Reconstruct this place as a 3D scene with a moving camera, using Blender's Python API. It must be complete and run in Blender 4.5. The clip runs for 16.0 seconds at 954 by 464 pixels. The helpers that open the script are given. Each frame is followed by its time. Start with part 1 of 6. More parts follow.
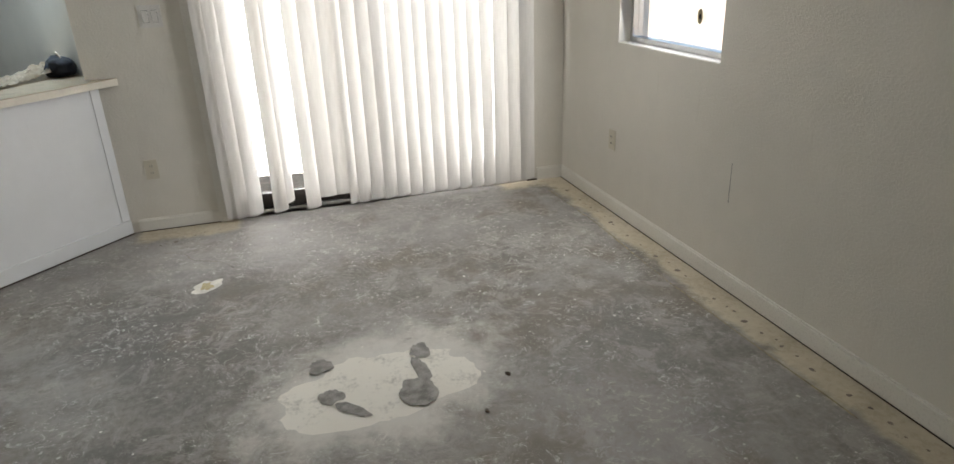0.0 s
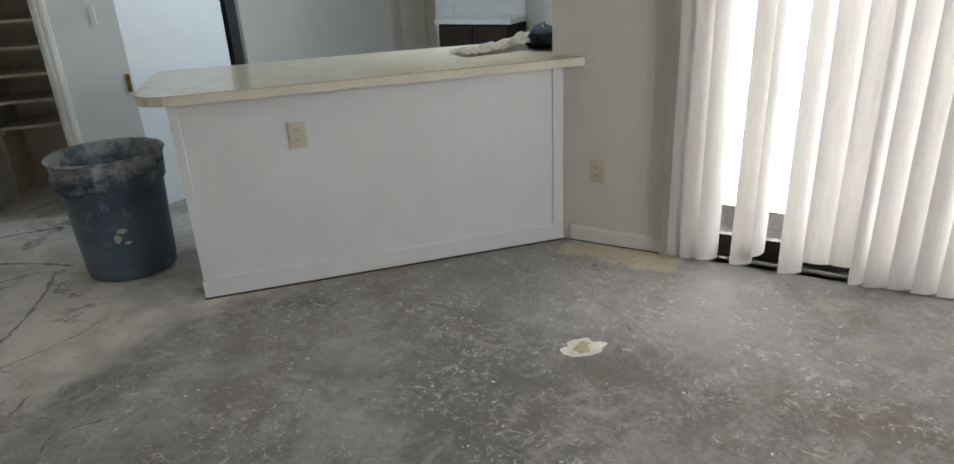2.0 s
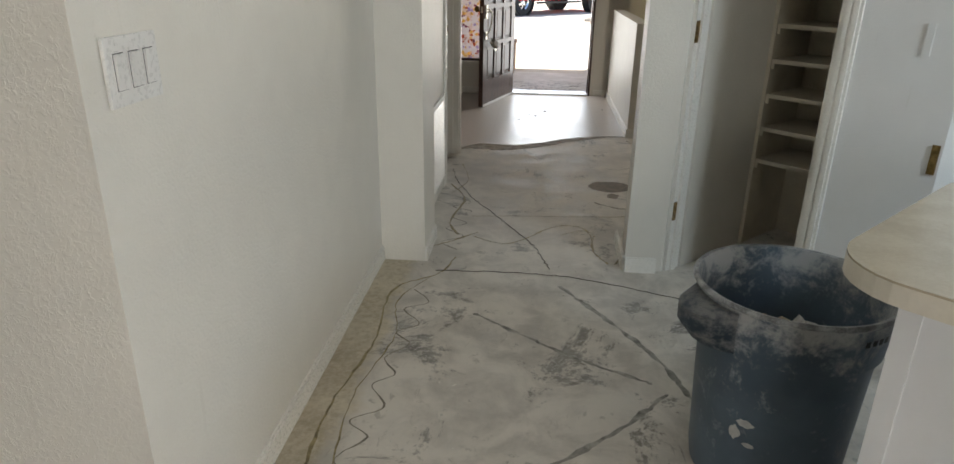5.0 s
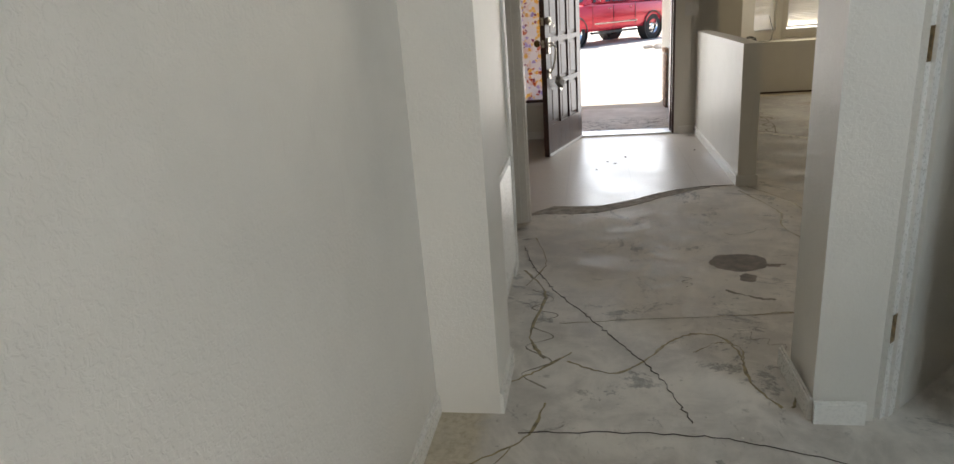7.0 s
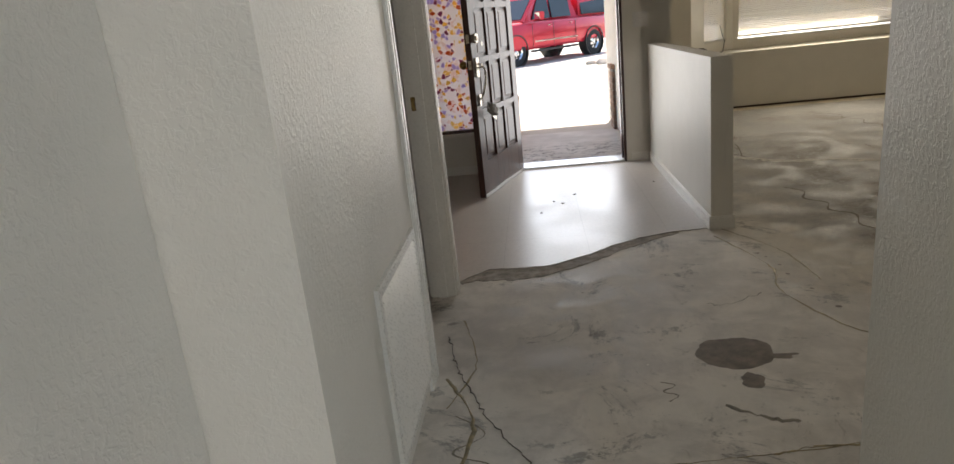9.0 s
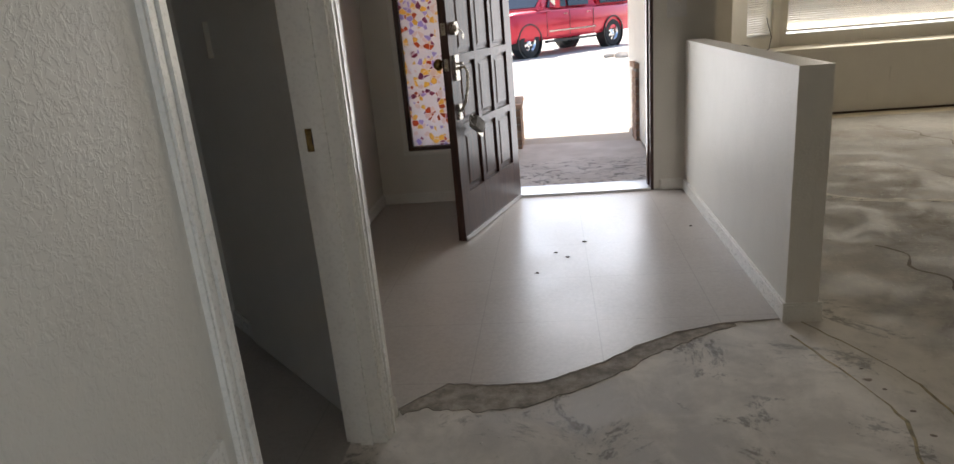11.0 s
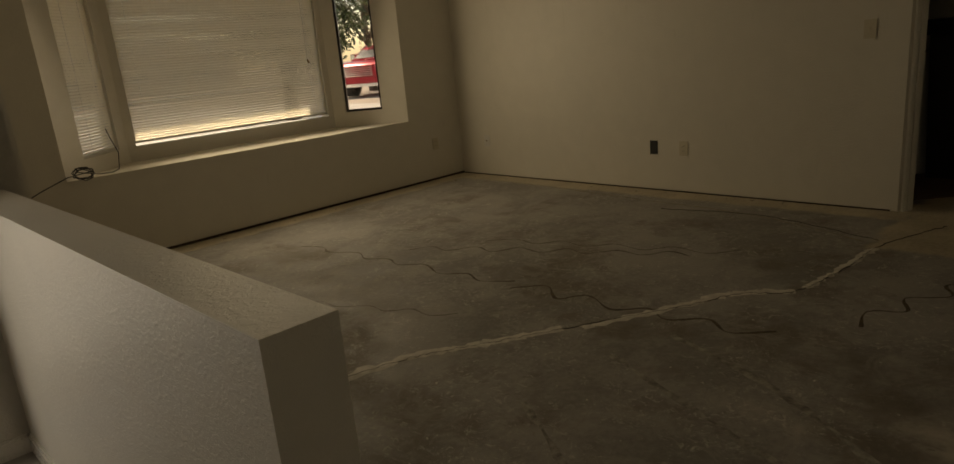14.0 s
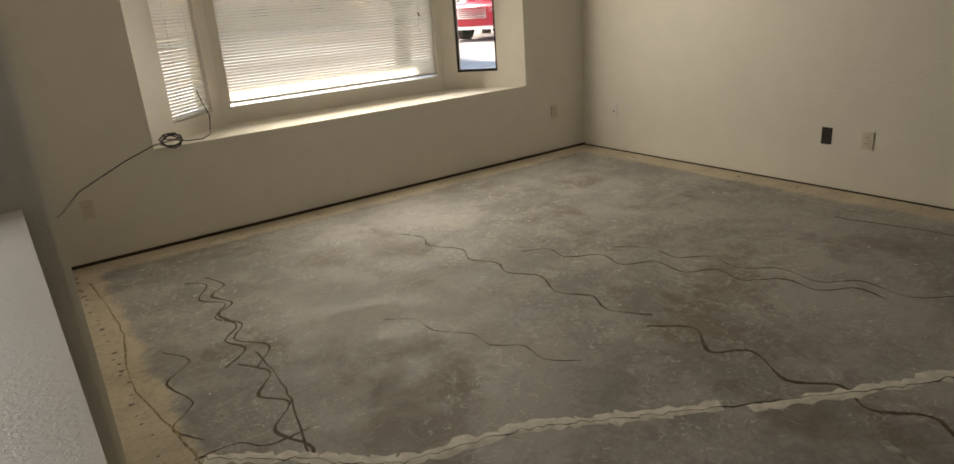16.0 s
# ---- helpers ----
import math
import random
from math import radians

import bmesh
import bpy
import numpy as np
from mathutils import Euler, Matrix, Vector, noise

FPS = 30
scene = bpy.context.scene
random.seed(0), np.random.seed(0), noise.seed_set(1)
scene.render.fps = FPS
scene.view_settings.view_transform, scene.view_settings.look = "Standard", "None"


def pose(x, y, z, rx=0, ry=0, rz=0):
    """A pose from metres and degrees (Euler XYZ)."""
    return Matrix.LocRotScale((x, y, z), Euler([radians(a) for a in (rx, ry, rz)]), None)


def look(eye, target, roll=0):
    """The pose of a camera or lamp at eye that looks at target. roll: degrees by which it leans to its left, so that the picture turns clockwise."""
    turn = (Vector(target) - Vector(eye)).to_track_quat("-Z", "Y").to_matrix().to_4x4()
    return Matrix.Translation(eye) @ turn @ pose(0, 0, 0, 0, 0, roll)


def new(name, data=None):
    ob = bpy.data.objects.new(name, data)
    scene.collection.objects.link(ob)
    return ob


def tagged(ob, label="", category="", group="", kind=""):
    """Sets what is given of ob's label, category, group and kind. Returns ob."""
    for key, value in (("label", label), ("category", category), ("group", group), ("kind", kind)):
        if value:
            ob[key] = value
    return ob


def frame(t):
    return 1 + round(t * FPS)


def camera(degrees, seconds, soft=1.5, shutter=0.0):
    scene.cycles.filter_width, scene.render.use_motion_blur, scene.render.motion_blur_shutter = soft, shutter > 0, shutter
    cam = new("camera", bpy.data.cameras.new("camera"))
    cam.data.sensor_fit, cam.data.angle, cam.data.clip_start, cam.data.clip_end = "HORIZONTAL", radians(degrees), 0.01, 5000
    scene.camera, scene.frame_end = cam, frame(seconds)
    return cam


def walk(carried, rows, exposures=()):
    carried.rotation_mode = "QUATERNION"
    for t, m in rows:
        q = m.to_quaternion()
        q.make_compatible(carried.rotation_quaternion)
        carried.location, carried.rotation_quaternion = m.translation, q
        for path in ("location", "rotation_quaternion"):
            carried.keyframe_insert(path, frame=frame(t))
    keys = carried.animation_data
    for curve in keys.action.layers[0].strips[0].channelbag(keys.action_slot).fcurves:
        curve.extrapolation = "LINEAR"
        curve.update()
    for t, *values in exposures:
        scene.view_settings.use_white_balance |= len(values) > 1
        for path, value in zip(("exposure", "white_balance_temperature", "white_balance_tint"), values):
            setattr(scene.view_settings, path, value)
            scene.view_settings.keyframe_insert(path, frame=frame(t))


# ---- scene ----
cam = camera(70.0, 16.0)

PATH = [
    (0, (-2.904, -8.811, 1.453), (-1.125, -9.327, 0.699), -2.3),
    (0.5, (-2.723, -8.968, 1.463), (-0.88, -9.085, 0.696), -3.3),
    (1, (-2.412, -9.053, 1.424), (-0.564, -9.095, 0.661), -1.1),
    (1.5, (-2.177, -9.078, 1.375), (-0.327, -8.939, 0.626), -0.0),
    (2, (-1.685, -9.139, 1.354), (-0.087, -8.204, 0.598), -2.9),
    (2.5, (-1.277, -9.033, 1.28), (-0.07, -7.621, 0.539), -2.1),
    (3, (-0.982, -8.842, 1.284), (-0.299, -7.108, 0.557), -2.4),
    (3.5, (-0.789, -8.67, 1.333), (-0.706, -6.816, 0.587), -3.1),
    (4, (-0.721, -8.353, 1.331), (-0.763, -6.504, 0.57), -1.9),
    (4.5, (-0.639, -8.071, 1.325), (-0.737, -6.234, 0.542), -0.7),
    (5, (-0.564, -7.782, 1.34), (-0.721, -5.925, 0.615), 0.9),
    (5.2, (-0.595, -7.693, 1.336), (-0.806, -5.845, 0.6), 0.6),
    (7.3, (-0.772, -6.48, 1.225), (-1.093, -4.603, 0.611), -4.7),
    (7.5, (-0.777, -6.344, 1.186), (-0.98, -4.455, 0.561), -4.6),
    (8, (-0.723, -6.109, 1.181), (-0.883, -4.227, 0.524), -6.2),
    (8.5, (-0.68, -5.928, 1.216), (-0.857, -4.029, 0.615), -6.8),
    (8.7, (-0.706, -5.843, 1.219), (-0.893, -3.937, 0.64), -6.5),
    (10.8, (-0.634, -4.529, 1.182), (-0.849, -2.63, 0.59), -5.0),
    (11, (-0.613, -4.403, 1.188), (-0.849, -2.512, 0.581), -5.0),
    (11.5, (-0.579, -4.078, 1.209), (-0.797, -2.179, 0.619), -4.0),
    (12, (-0.592, -3.834, 1.207), (-0.851, -1.948, 0.593), -4.1),
    (12.5, (-0.796, -3.52, 1.109), (-0.778, -1.613, 0.505), -6.5),
    (13, (-0.592, -3.273, 1.224), (-0.061, -1.433, 0.65), -7.2),
    (13.5, (-0.379, -3.06, 1.25), (0.605, -1.434, 0.626), -5.6),
    (14, (-0.125, -2.729, 1.255), (1.215, -1.339, 0.733), -5.2),
    (14.5, (0.057, -2.544, 1.321), (1.527, -1.284, 0.818), -4.8),
    (15, (0.278, -2.434, 1.36), (1.568, -0.986, 0.871), -4.8),
    (15.5, (0.34, -2.207, 1.29), (1.489, -0.679, 0.701), -4.2),
    (16, (0.316, -2.102, 1.385), (1.391, -0.549, 0.728), -4.2),
]
EXPOSURES = [(0, 1.5, 6600, 8), (1.5, 1.38, 6500, 8), (2, 1.35, 6500, 8), (2.5, 1.6, 6500, 8), (3, 1.55, 6600, 8), (5, 1.5, 6900, 9), (8.5, 1.4, 6900, 11), (11, 1.45, 6600, 12), (12, 1.55, 6700, 11), (12.5, 1.3, 7100, 12), (13.5, 0.4, 7200, 12), (14, 0.0, 9600, 10), (14.5, 1.5, 8300, 12), (15, 1.65, 7900, 14), (16, 1.55, 6800, 11)]
walk(cam, [(t, look(eye, target, roll)) for t, eye, target, roll in PATH], EXPOSURES)

# world, sun and the light of the openings
SUN_EL, SUN_AZ = radians(52), radians(8)
world = bpy.data.worlds.new("world")
scene.world = world
world.use_nodes = True
wn = world.node_tree.nodes
sky = wn.new("ShaderNodeTexSky")
sky.sky_type = "NISHITA"
sky.sun_disc = False
sky.sun_elevation = SUN_EL
sky.sun_rotation = SUN_AZ
world.node_tree.links.new(sky.outputs[0], wn["Background"].inputs[0])
wn["Background"].inputs[1].default_value = 0.15
sun = new("sun", bpy.data.lights.new("sun", "SUN"))
sun.data.energy, sun.data.angle, sun.data.color = 4.5, radians(0.5), (1, 0.95, 0.88)
sun.matrix_world = look((math.sin(SUN_AZ) * math.cos(SUN_EL) * 30, math.cos(SUN_AZ) * math.cos(SUN_EL) * 30, math.sin(SUN_EL) * 30), (0, 0, 0))


def window_light(name, place, target, w, h, power, color=(0.9, 0.95, 1)):
    """An area lamp in an opening, which stands in for the sky's light."""
    ob = new(name, bpy.data.lights.new(name, "AREA"))
    ob.data.shape, ob.data.size, ob.data.size_y = "RECTANGLE", w, h
    ob.data.energy, ob.data.color = power, color
    ob.matrix_world = look(place, target)
    return ob


window_light("bay_window_light", (2.7, 2.62, 1.35), (2.7, 0, 0.9), 1.7, 1.0, 13, (1, 0.93, 0.78))
window_light("entry_light", (-0.45, 0.25, 1.1), (-0.5, -3, 0.6), 0.85, 1.9, 7, (0.93, 0.96, 1))
window_light("patio_door_light", (1.51, -9.4, 1.1), (-2, -9.0, 0.9), 1.8, 1.9, 34, (0.98, 0.98, 1))
window_light("dining_window_light", (0.1, -10.6, 1.5), (0, -7, 0.6), 0.75, 0.8, 9, (0.97, 0.98, 1))
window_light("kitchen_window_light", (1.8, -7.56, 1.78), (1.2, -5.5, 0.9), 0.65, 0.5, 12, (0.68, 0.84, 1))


# materials
def mat(name, rough=0.6, metal=0.0):
    m = bpy.data.materials.new(name)
    m.use_nodes = True
    nt = m.node_tree
    b = nt.nodes["Principled BSDF"]
    b.inputs["Roughness"].default_value = rough
    b.inputs["Metallic"].default_value = metal
    return m, nt, b


class Net:
    """Short names for the nodes of one material."""

    def __init__(self, nt):
        self.nt = nt
        g = nt.nodes.new("ShaderNodeNewGeometry")
        self.pos = g.outputs["Position"]
        self.split = nt.nodes.new("ShaderNodeSeparateXYZ")
        nt.links.new(self.pos, self.split.inputs[0])
        self.x, self.y, self.z = self.split.outputs

    def put(self, socket, value):
        if hasattr(value, "is_linked"):
            self.nt.links.new(value, socket)
        else:
            socket.default_value = value

    def math(self, op, a, b=0.0, clamp=False):
        n = self.nt.nodes.new("ShaderNodeMath")
        n.operation, n.use_clamp = op, clamp
        self.put(n.inputs[0], a)
        self.put(n.inputs[1], b)
        return n.outputs[0]

    def noise(self, scale, detail=4.0, rough=0.55, vec=None, distort=0.0):
        n = self.nt.nodes.new("ShaderNodeTexNoise")
        n.inputs["Scale"].default_value, n.inputs["Detail"].default_value = scale, detail
        n.inputs["Roughness"].default_value, n.inputs["Distortion"].default_value = rough, distort
        self.nt.links.new(vec or self.pos, n.inputs["Vector"])
        return n.outputs[0]

    def voronoi(self, scale, feature="F1", out="Distance", vec=None):
        n = self.nt.nodes.new("ShaderNodeTexVoronoi")
        n.feature = feature
        n.inputs["Scale"].default_value = scale
        self.nt.links.new(vec or self.pos, n.inputs["Vector"])
        return n.outputs[out]

    def scaled(self, sx, sy, sz):
        n = self.nt.nodes.new("ShaderNodeMapping")
        n.inputs["Scale"].default_value = (sx, sy, sz)
        self.nt.links.new(self.pos, n.inputs["Vector"])
        return n.outputs[0]

    def ramp(self, value, a, b, lo=0.0, hi=1.0):
        n = self.nt.nodes.new("ShaderNodeMapRange")
        n.interpolation_type = "SMOOTHSTEP"
        for i, v in enumerate((value, a, b, lo, hi)):
            self.put(n.inputs[i], v)
        return n.outputs[0]

    def mix(self, f, a, b):
        n = self.nt.nodes.new("ShaderNodeMix")
        n.data_type = "RGBA"
        self.put(n.inputs[0], f)
        for s, v in ((n.inputs[6], a), (n.inputs[7], b)):
            self.put(s, (*v, 1) if isinstance(v, tuple) else v)
        return n.outputs[2]

    def bump(self, height, strength, distance, bsdf):
        n = self.nt.nodes.new("ShaderNodeBump")
        n.inputs["Strength"].default_value, n.inputs["Distance"].default_value = strength, distance
        self.nt.links.new(height, n.inputs["Height"])
        self.nt.links.new(n.outputs[0], bsdf.inputs["Normal"])


def plain(name, color, rough=0.5, metal=0.0, vary=0.06, scale=9.0, bump=0.0, bump_scale=120.0):
    """Painted or moulded surface: a base colour with slight wear at two scales."""
    m, nt, b = mat(name, rough, metal)
    n = Net(nt)
    big, small = n.noise(scale, 3), n.noise(scale * 12, 2)
    f = n.math("ADD", n.math("MULTIPLY", big, 0.7), n.math("MULTIPLY", small, 0.3))
    dark = tuple(c * (1 - vary * 2.2) for c in color)
    lite = tuple(min(1, c * (1 + vary)) for c in color)
    nt.links.new(n.mix(n.ramp(f, 0.3, 0.7), dark, lite), b.inputs["Base Color"])
    n.put(b.inputs["Roughness"], n.ramp(small, 0.3, 0.7, rough * 0.85, min(1, rough * 1.15)))
    if bump:
        n.bump(n.noise(bump_scale, 3), bump, 0.002, b)
    return m


def wall_paint(name, color, strength=0.5, rough=0.42):
    """Roller-painted plaster with an orange-peel texture and faint scuffs."""
    m, nt, b = mat(name, rough)
    n = Net(nt)
    big, mid = n.noise(1.1, 3), n.noise(7, 4)
    streak = n.noise(6, 3, vec=n.scaled(5, 5, 0.5))
    f = n.math("ADD", n.math("MULTIPLY", big, 0.5), n.math("MULTIPLY", mid, 0.5))
    c = n.mix(n.ramp(f, 0.35, 0.65), tuple(v * 0.95 for v in color), color)
    c = n.mix(n.math("MULTIPLY", n.ramp(streak, 0.66, 0.75), 0.1), c, (0.45, 0.4, 0.33))
    nt.links.new(c, b.inputs["Base Color"])
    blob = n.ramp(n.noise(85, 3, 0.6, distort=0.6), 0.42, 0.62)
    n.bump(n.math("ADD", blob, n.math("MULTIPLY", mid, 0.5)), strength, 0.0016, b)
    return m


WALL = wall_paint("wall_paint", (0.74, 0.705, 0.635), 0.4)
WALL_WHITE = wall_paint("white_wall_paint", (0.76, 0.755, 0.74), 0.15)
CEIL = wall_paint("ceiling_paint", (0.78, 0.75, 0.69), 0.9, 0.7)
TRIM = plain("trim_paint", (0.79, 0.765, 0.71), 0.3, vary=0.015, bump=0.02)
TRIM_BLUE = plain("white_trim_paint", (0.78, 0.78, 0.77), 0.3, vary=0.03, bump=0.1)


def box_mask(n, x0, x1, y0, y1, soft, wob):
    """1 inside the rectangle of the plan, with an edge that wob makes uneven."""
    out = None
    for v, a, s in ((n.x, x0, 1), (n.x, x1, -1), (n.y, y0, 1), (n.y, y1, -1)):
        d = n.math("MULTIPLY", n.math("SUBTRACT", v, a), s)
        r = n.ramp(n.math("ADD", d, wob), -soft, soft)
        out = r if out is None else n.math("MULTIPLY", out, r)
    return out


def concrete_floor():
    m, nt, b = mat("bare_concrete", 0.75)
    n = Net(nt)
    big, mid, fine = n.noise(0.9, 5, 0.6), n.noise(4.5, 6, 0.65, distort=0.4), n.noise(38, 5, 0.7)
    grit = n.noise(160, 3, 0.6)
    wob = n.math("MULTIPLY", n.math("SUBTRACT", mid, 0.5), 0.5)
    wob2 = n.math("MULTIPLY", n.math("SUBTRACT", n.noise(2.0, 5, 0.65), 0.5), 1.9)
    # grey slab
    tone = n.math("ADD", n.math("MULTIPLY", big, 0.45), n.math("ADD", n.math("MULTIPLY", mid, 0.35), n.math("MULTIPLY", fine, 0.2)))
    grey = n.mix(n.ramp(tone, 0.4, 0.6), (0.14, 0.128, 0.112), (0.37, 0.352, 0.33))
    dining = n.ramp(n.math("ADD", n.y, wob2), -7.4, -6.6, 0.22, 0.0)
    grey = n.mix(dining, grey, (0.085, 0.074, 0.062))
    living = n.ramp(n.x, 0.3, 0.6, 0.0, 0.22)
    grey = n.mix(living, grey, (0.46, 0.45, 0.45))
    brown = n.ramp(n.noise(1.1, 5, 0.7), 0.5, 0.62)
    grey = n.mix(n.math("MULTIPLY", brown, 0.62), grey, (0.155, 0.125, 0.095))
    # scraped mortar specks
    speck = n.ramp(n.noise(24, 7, 0.85, distort=1.4), 0.54, 0.62)
    speck_zone = n.ramp(n.noise(1.9, 7, 0.8), 0.44, 0.56)
    scrape = n.ramp(n.noise(30, 5, 0.7, vec=n.scaled(1.0, 0.35, 1), distort=1.0), 0.6, 0.68)
    lite = n.math("MULTIPLY", n.math("MAXIMUM", speck, n.math("MULTIPLY", scrape, 0.7)), n.ramp(speck_zone, 0, 1, 0.06, 0.95))
    col = n.mix(lite, grey, (0.6, 0.58, 0.54))
    cloud = n.ramp(n.noise(4.6, 8, 0.85, distort=0.7), 0.5, 0.6)
    col = n.mix(n.math("MULTIPLY", cloud, 0.5), col, (0.4, 0.375, 0.345))
    scr = n.ramp(n.noise(14, 4, 0.7, vec=n.scaled(1.0, 9.0, 1), distort=2.2), 0.63, 0.7)
    scr2 = n.ramp(n.noise(16, 4, 0.7, vec=n.scaled(8.0, 1.2, 1), distort=2.0), 0.64, 0.7)
    zone = n.ramp(n.noise(0.9, 4, 0.7), 0.45, 0.62)
    col = n.mix(n.math("MULTIPLY", n.math("MULTIPLY", n.math("MAXIMUM", scr, scr2), zone), 0.35), col, (0.46, 0.43, 0.39))
    # smooth skim coat in the hall, thinning out towards the dining room
    hall = box_mask(n, -1.6, 0.75, -6.75, -1.6, 0.35, wob2)
    hall = n.math("MAXIMUM", hall, box_mask(n, -0.2, 2.2, -4.3, -2.3, 0.4, wob2))
    skim = n.mix(n.ramp(n.math("ADD", n.math("MULTIPLY", mid, 0.6), n.math("MULTIPLY", big, 0.4)), 0.38, 0.6), (0.49, 0.455, 0.41), (0.76, 0.715, 0.65))
    worn = n.ramp(n.noise(2.6, 8, 0.82, distort=0.6), 0.54, 0.63)
    hall = n.math("MULTIPLY", hall, n.ramp(worn, 0, 1, 0.92, 0.08))
    col = n.mix(hall, col, skim)
    drag = n.ramp(n.noise(20, 6, 0.75, vec=n.scaled(1.0, 0.4, 1), distort=1.6), 0.58, 0.66)
    col = n.mix(n.math("MULTIPLY", n.math("MULTIPLY", drag, n.ramp(n.noise(1.7, 5, 0.7), 0.48, 0.6)), 0.45), col, (0.27, 0.24, 0.2))
    # cream bands along the walls, where the tack strips were
    band = None
    for bx in ((-4.3, 1.3, -10.9, -10.5), (1.08, 1.4, -8.52, -7.95), (1.16, 1.4, -10.7, -10.2), (-1.32, -1.12, -7.0, -4.7), (-4.3, -1.1, -7.0, -6.73), (0.35, 0.62, -0.6, 2.5), (0.35, 5.0, 2.22, 2.6), (4.52, 5.0, -1.7, 2.6), (3.9, 6.2, -2.6, -1.65)):
        k = box_mask(n, *bx, 0.035, n.math("MULTIPLY", wob, 0.4))
        band = k if band is None else n.math("MAXIMUM", band, k)
    not_pen = n.ramp(n.math("ADD", n.x, n.y), -6.72, -6.5, 1.0, 0.0)
    band = n.math("MULTIPLY", band, n.ramp(fine, 0.3, 0.7, 1.0, 0.8))
    cream = n.mix(n.ramp(n.math("ADD", n.math("MULTIPLY", fine, 0.5), n.math("MULTIPLY", mid, 0.5)), 0.35, 0.62), (0.4, 0.34, 0.24), (0.62, 0.55, 0.42))
    col = n.mix(band, col, cream)
    # thin film of powder round the spill
    dx, dy = n.math("SUBTRACT", n.x, -0.77), n.math("SUBTRACT", n.y, -9.03)
    du = n.math("ADD", n.math("MULTIPLY", dx, 0.36), n.math("MULTIPLY", dy, -0.93))
    dv = n.math("ADD", n.math("MULTIPLY", dx, 0.93), n.math("MULTIPLY", dy, 0.36))
    rad = n.math("SQRT", n.math("ADD", n.math("POWER", n.math("DIVIDE", du, 0.52), 2.0), n.math("POWER", n.math("DIVIDE", dv, 0.34), 2.0)))
    film = n.ramp(n.math("ADD", rad, n.math("MULTIPLY", n.math("SUBTRACT", n.noise(5, 5, 0.7), 0.5), 1.5)), 0.55, 1.3, 1.0, 0.0)
    col = n.mix(n.math("MULTIPLY", film, 0.85), col, (0.62, 0.6, 0.55))
    # dark stains
    spot = n.math("MULTIPLY", n.ramp(n.noise(9, 4, 0.7), 0.62, 0.72), 0.4)
    col = n.mix(spot, col, (0.12, 0.105, 0.085))
    nt.links.new(col, b.inputs["Base Color"])
    n.put(b.inputs["Roughness"], n.ramp(mid, 0.35, 0.65, 0.55, 0.85))
    h = n.math("ADD", n.math("MULTIPLY", fine, 0.5), n.math("ADD", n.math("MULTIPLY", grit, 0.25), n.math("MULTIPLY", lite, 0.7)))
    n.bump(h, 0.35, 0.002, b)
    return m


def vinyl_floor():
    m, nt, b = mat("sheet_vinyl", 0.34)
    n = Net(nt)
    big, fine = n.noise(2.2, 4), n.noise(70, 4, 0.7)
    col = n.mix(n.ramp(n.math("ADD", n.math("MULTIPLY", big, 0.5), n.math("MULTIPLY", fine, 0.5)), 0.38, 0.62), (0.38, 0.345, 0.315), (0.45, 0.415, 0.38))
    seam = None
    for v, step, off in ((n.x, 0.4572, 0.02), (n.y, 0.4572, 0.1)):
        f = n.math("FRACT", n.math("DIVIDE", n.math("ADD", v, 10 * step + off), step))
        s = n.ramp(n.math("ABSOLUTE", n.math("SUBTRACT", f, 0.5)), 0.494, 0.4985)
        seam = s if seam is None else n.math("MAXIMUM", seam, s)
    col = n.mix(n.math("MULTIPLY", seam, 0.4), col, (0.22, 0.19, 0.17))
    nt.links.new(col, b.inputs["Base Color"])
    n.put(b.inputs["Roughness"], n.ramp(big, 0.35, 0.65, 0.3, 0.4))
    n.bump(n.math("ADD", n.math("MULTIPLY", n.noise(12, 3), 0.6), n.math("SUBTRACT", n.math("MULTIPLY", fine, 0.15), n.math("MULTIPLY", seam, 0.4))), 0.08, 0.002, b)
    return m


def wood(name, dark, lite, rough=0.35, along=(14, 14, 1.2)):
    m, nt, b = mat(name, rough)
    n = Net(nt)
    grain = n.noise(4, 6, 0.65, vec=n.scaled(*along), distort=0.5)
    pores = n.noise(30, 3, 0.6, vec=n.scaled(*along))
    nt.links.new(n.mix(n.ramp(grain, 0.35, 0.65), dark, lite), b.inputs["Base Color"])
    n.bump(pores, 0.25, 0.001, b)
    return m


CONCRETE = concrete_floor()
VINYL = vinyl_floor()
VINYL_EDGE = plain("backing_felt", (0.34, 0.3, 0.255), 0.9, vary=0.25, scale=20, bump=0.6)
DOOR_WOOD = wood("dark_door_wood", (0.03, 0.013, 0.01), (0.075, 0.032, 0.022), 0.36)
DARK_WOOD = wood("dark_cabinet_wood", (0.018, 0.01, 0.008), (0.045, 0.022, 0.015), 0.35)
LAMINATE = plain("beige_laminate", (0.50, 0.42, 0.31), 0.22, vary=0.05, scale=14)
LAM_EDGE = plain("cream_laminate_edge", (0.73, 0.68, 0.58), 0.35, vary=0.04)
PANEL = wall_paint("panel_paint", (0.78, 0.785, 0.79), 0.12, 0.4)
IVORY = plain("ivory_plastic", (0.64, 0.59, 0.48), 0.35, vary=0.03)
WHITE_PL = plain("white_plastic", (0.72, 0.7, 0.67), 0.3, vary=0.02)
SLOT = plain("dark_slot", (0.03, 0.028, 0.025), 0.6)
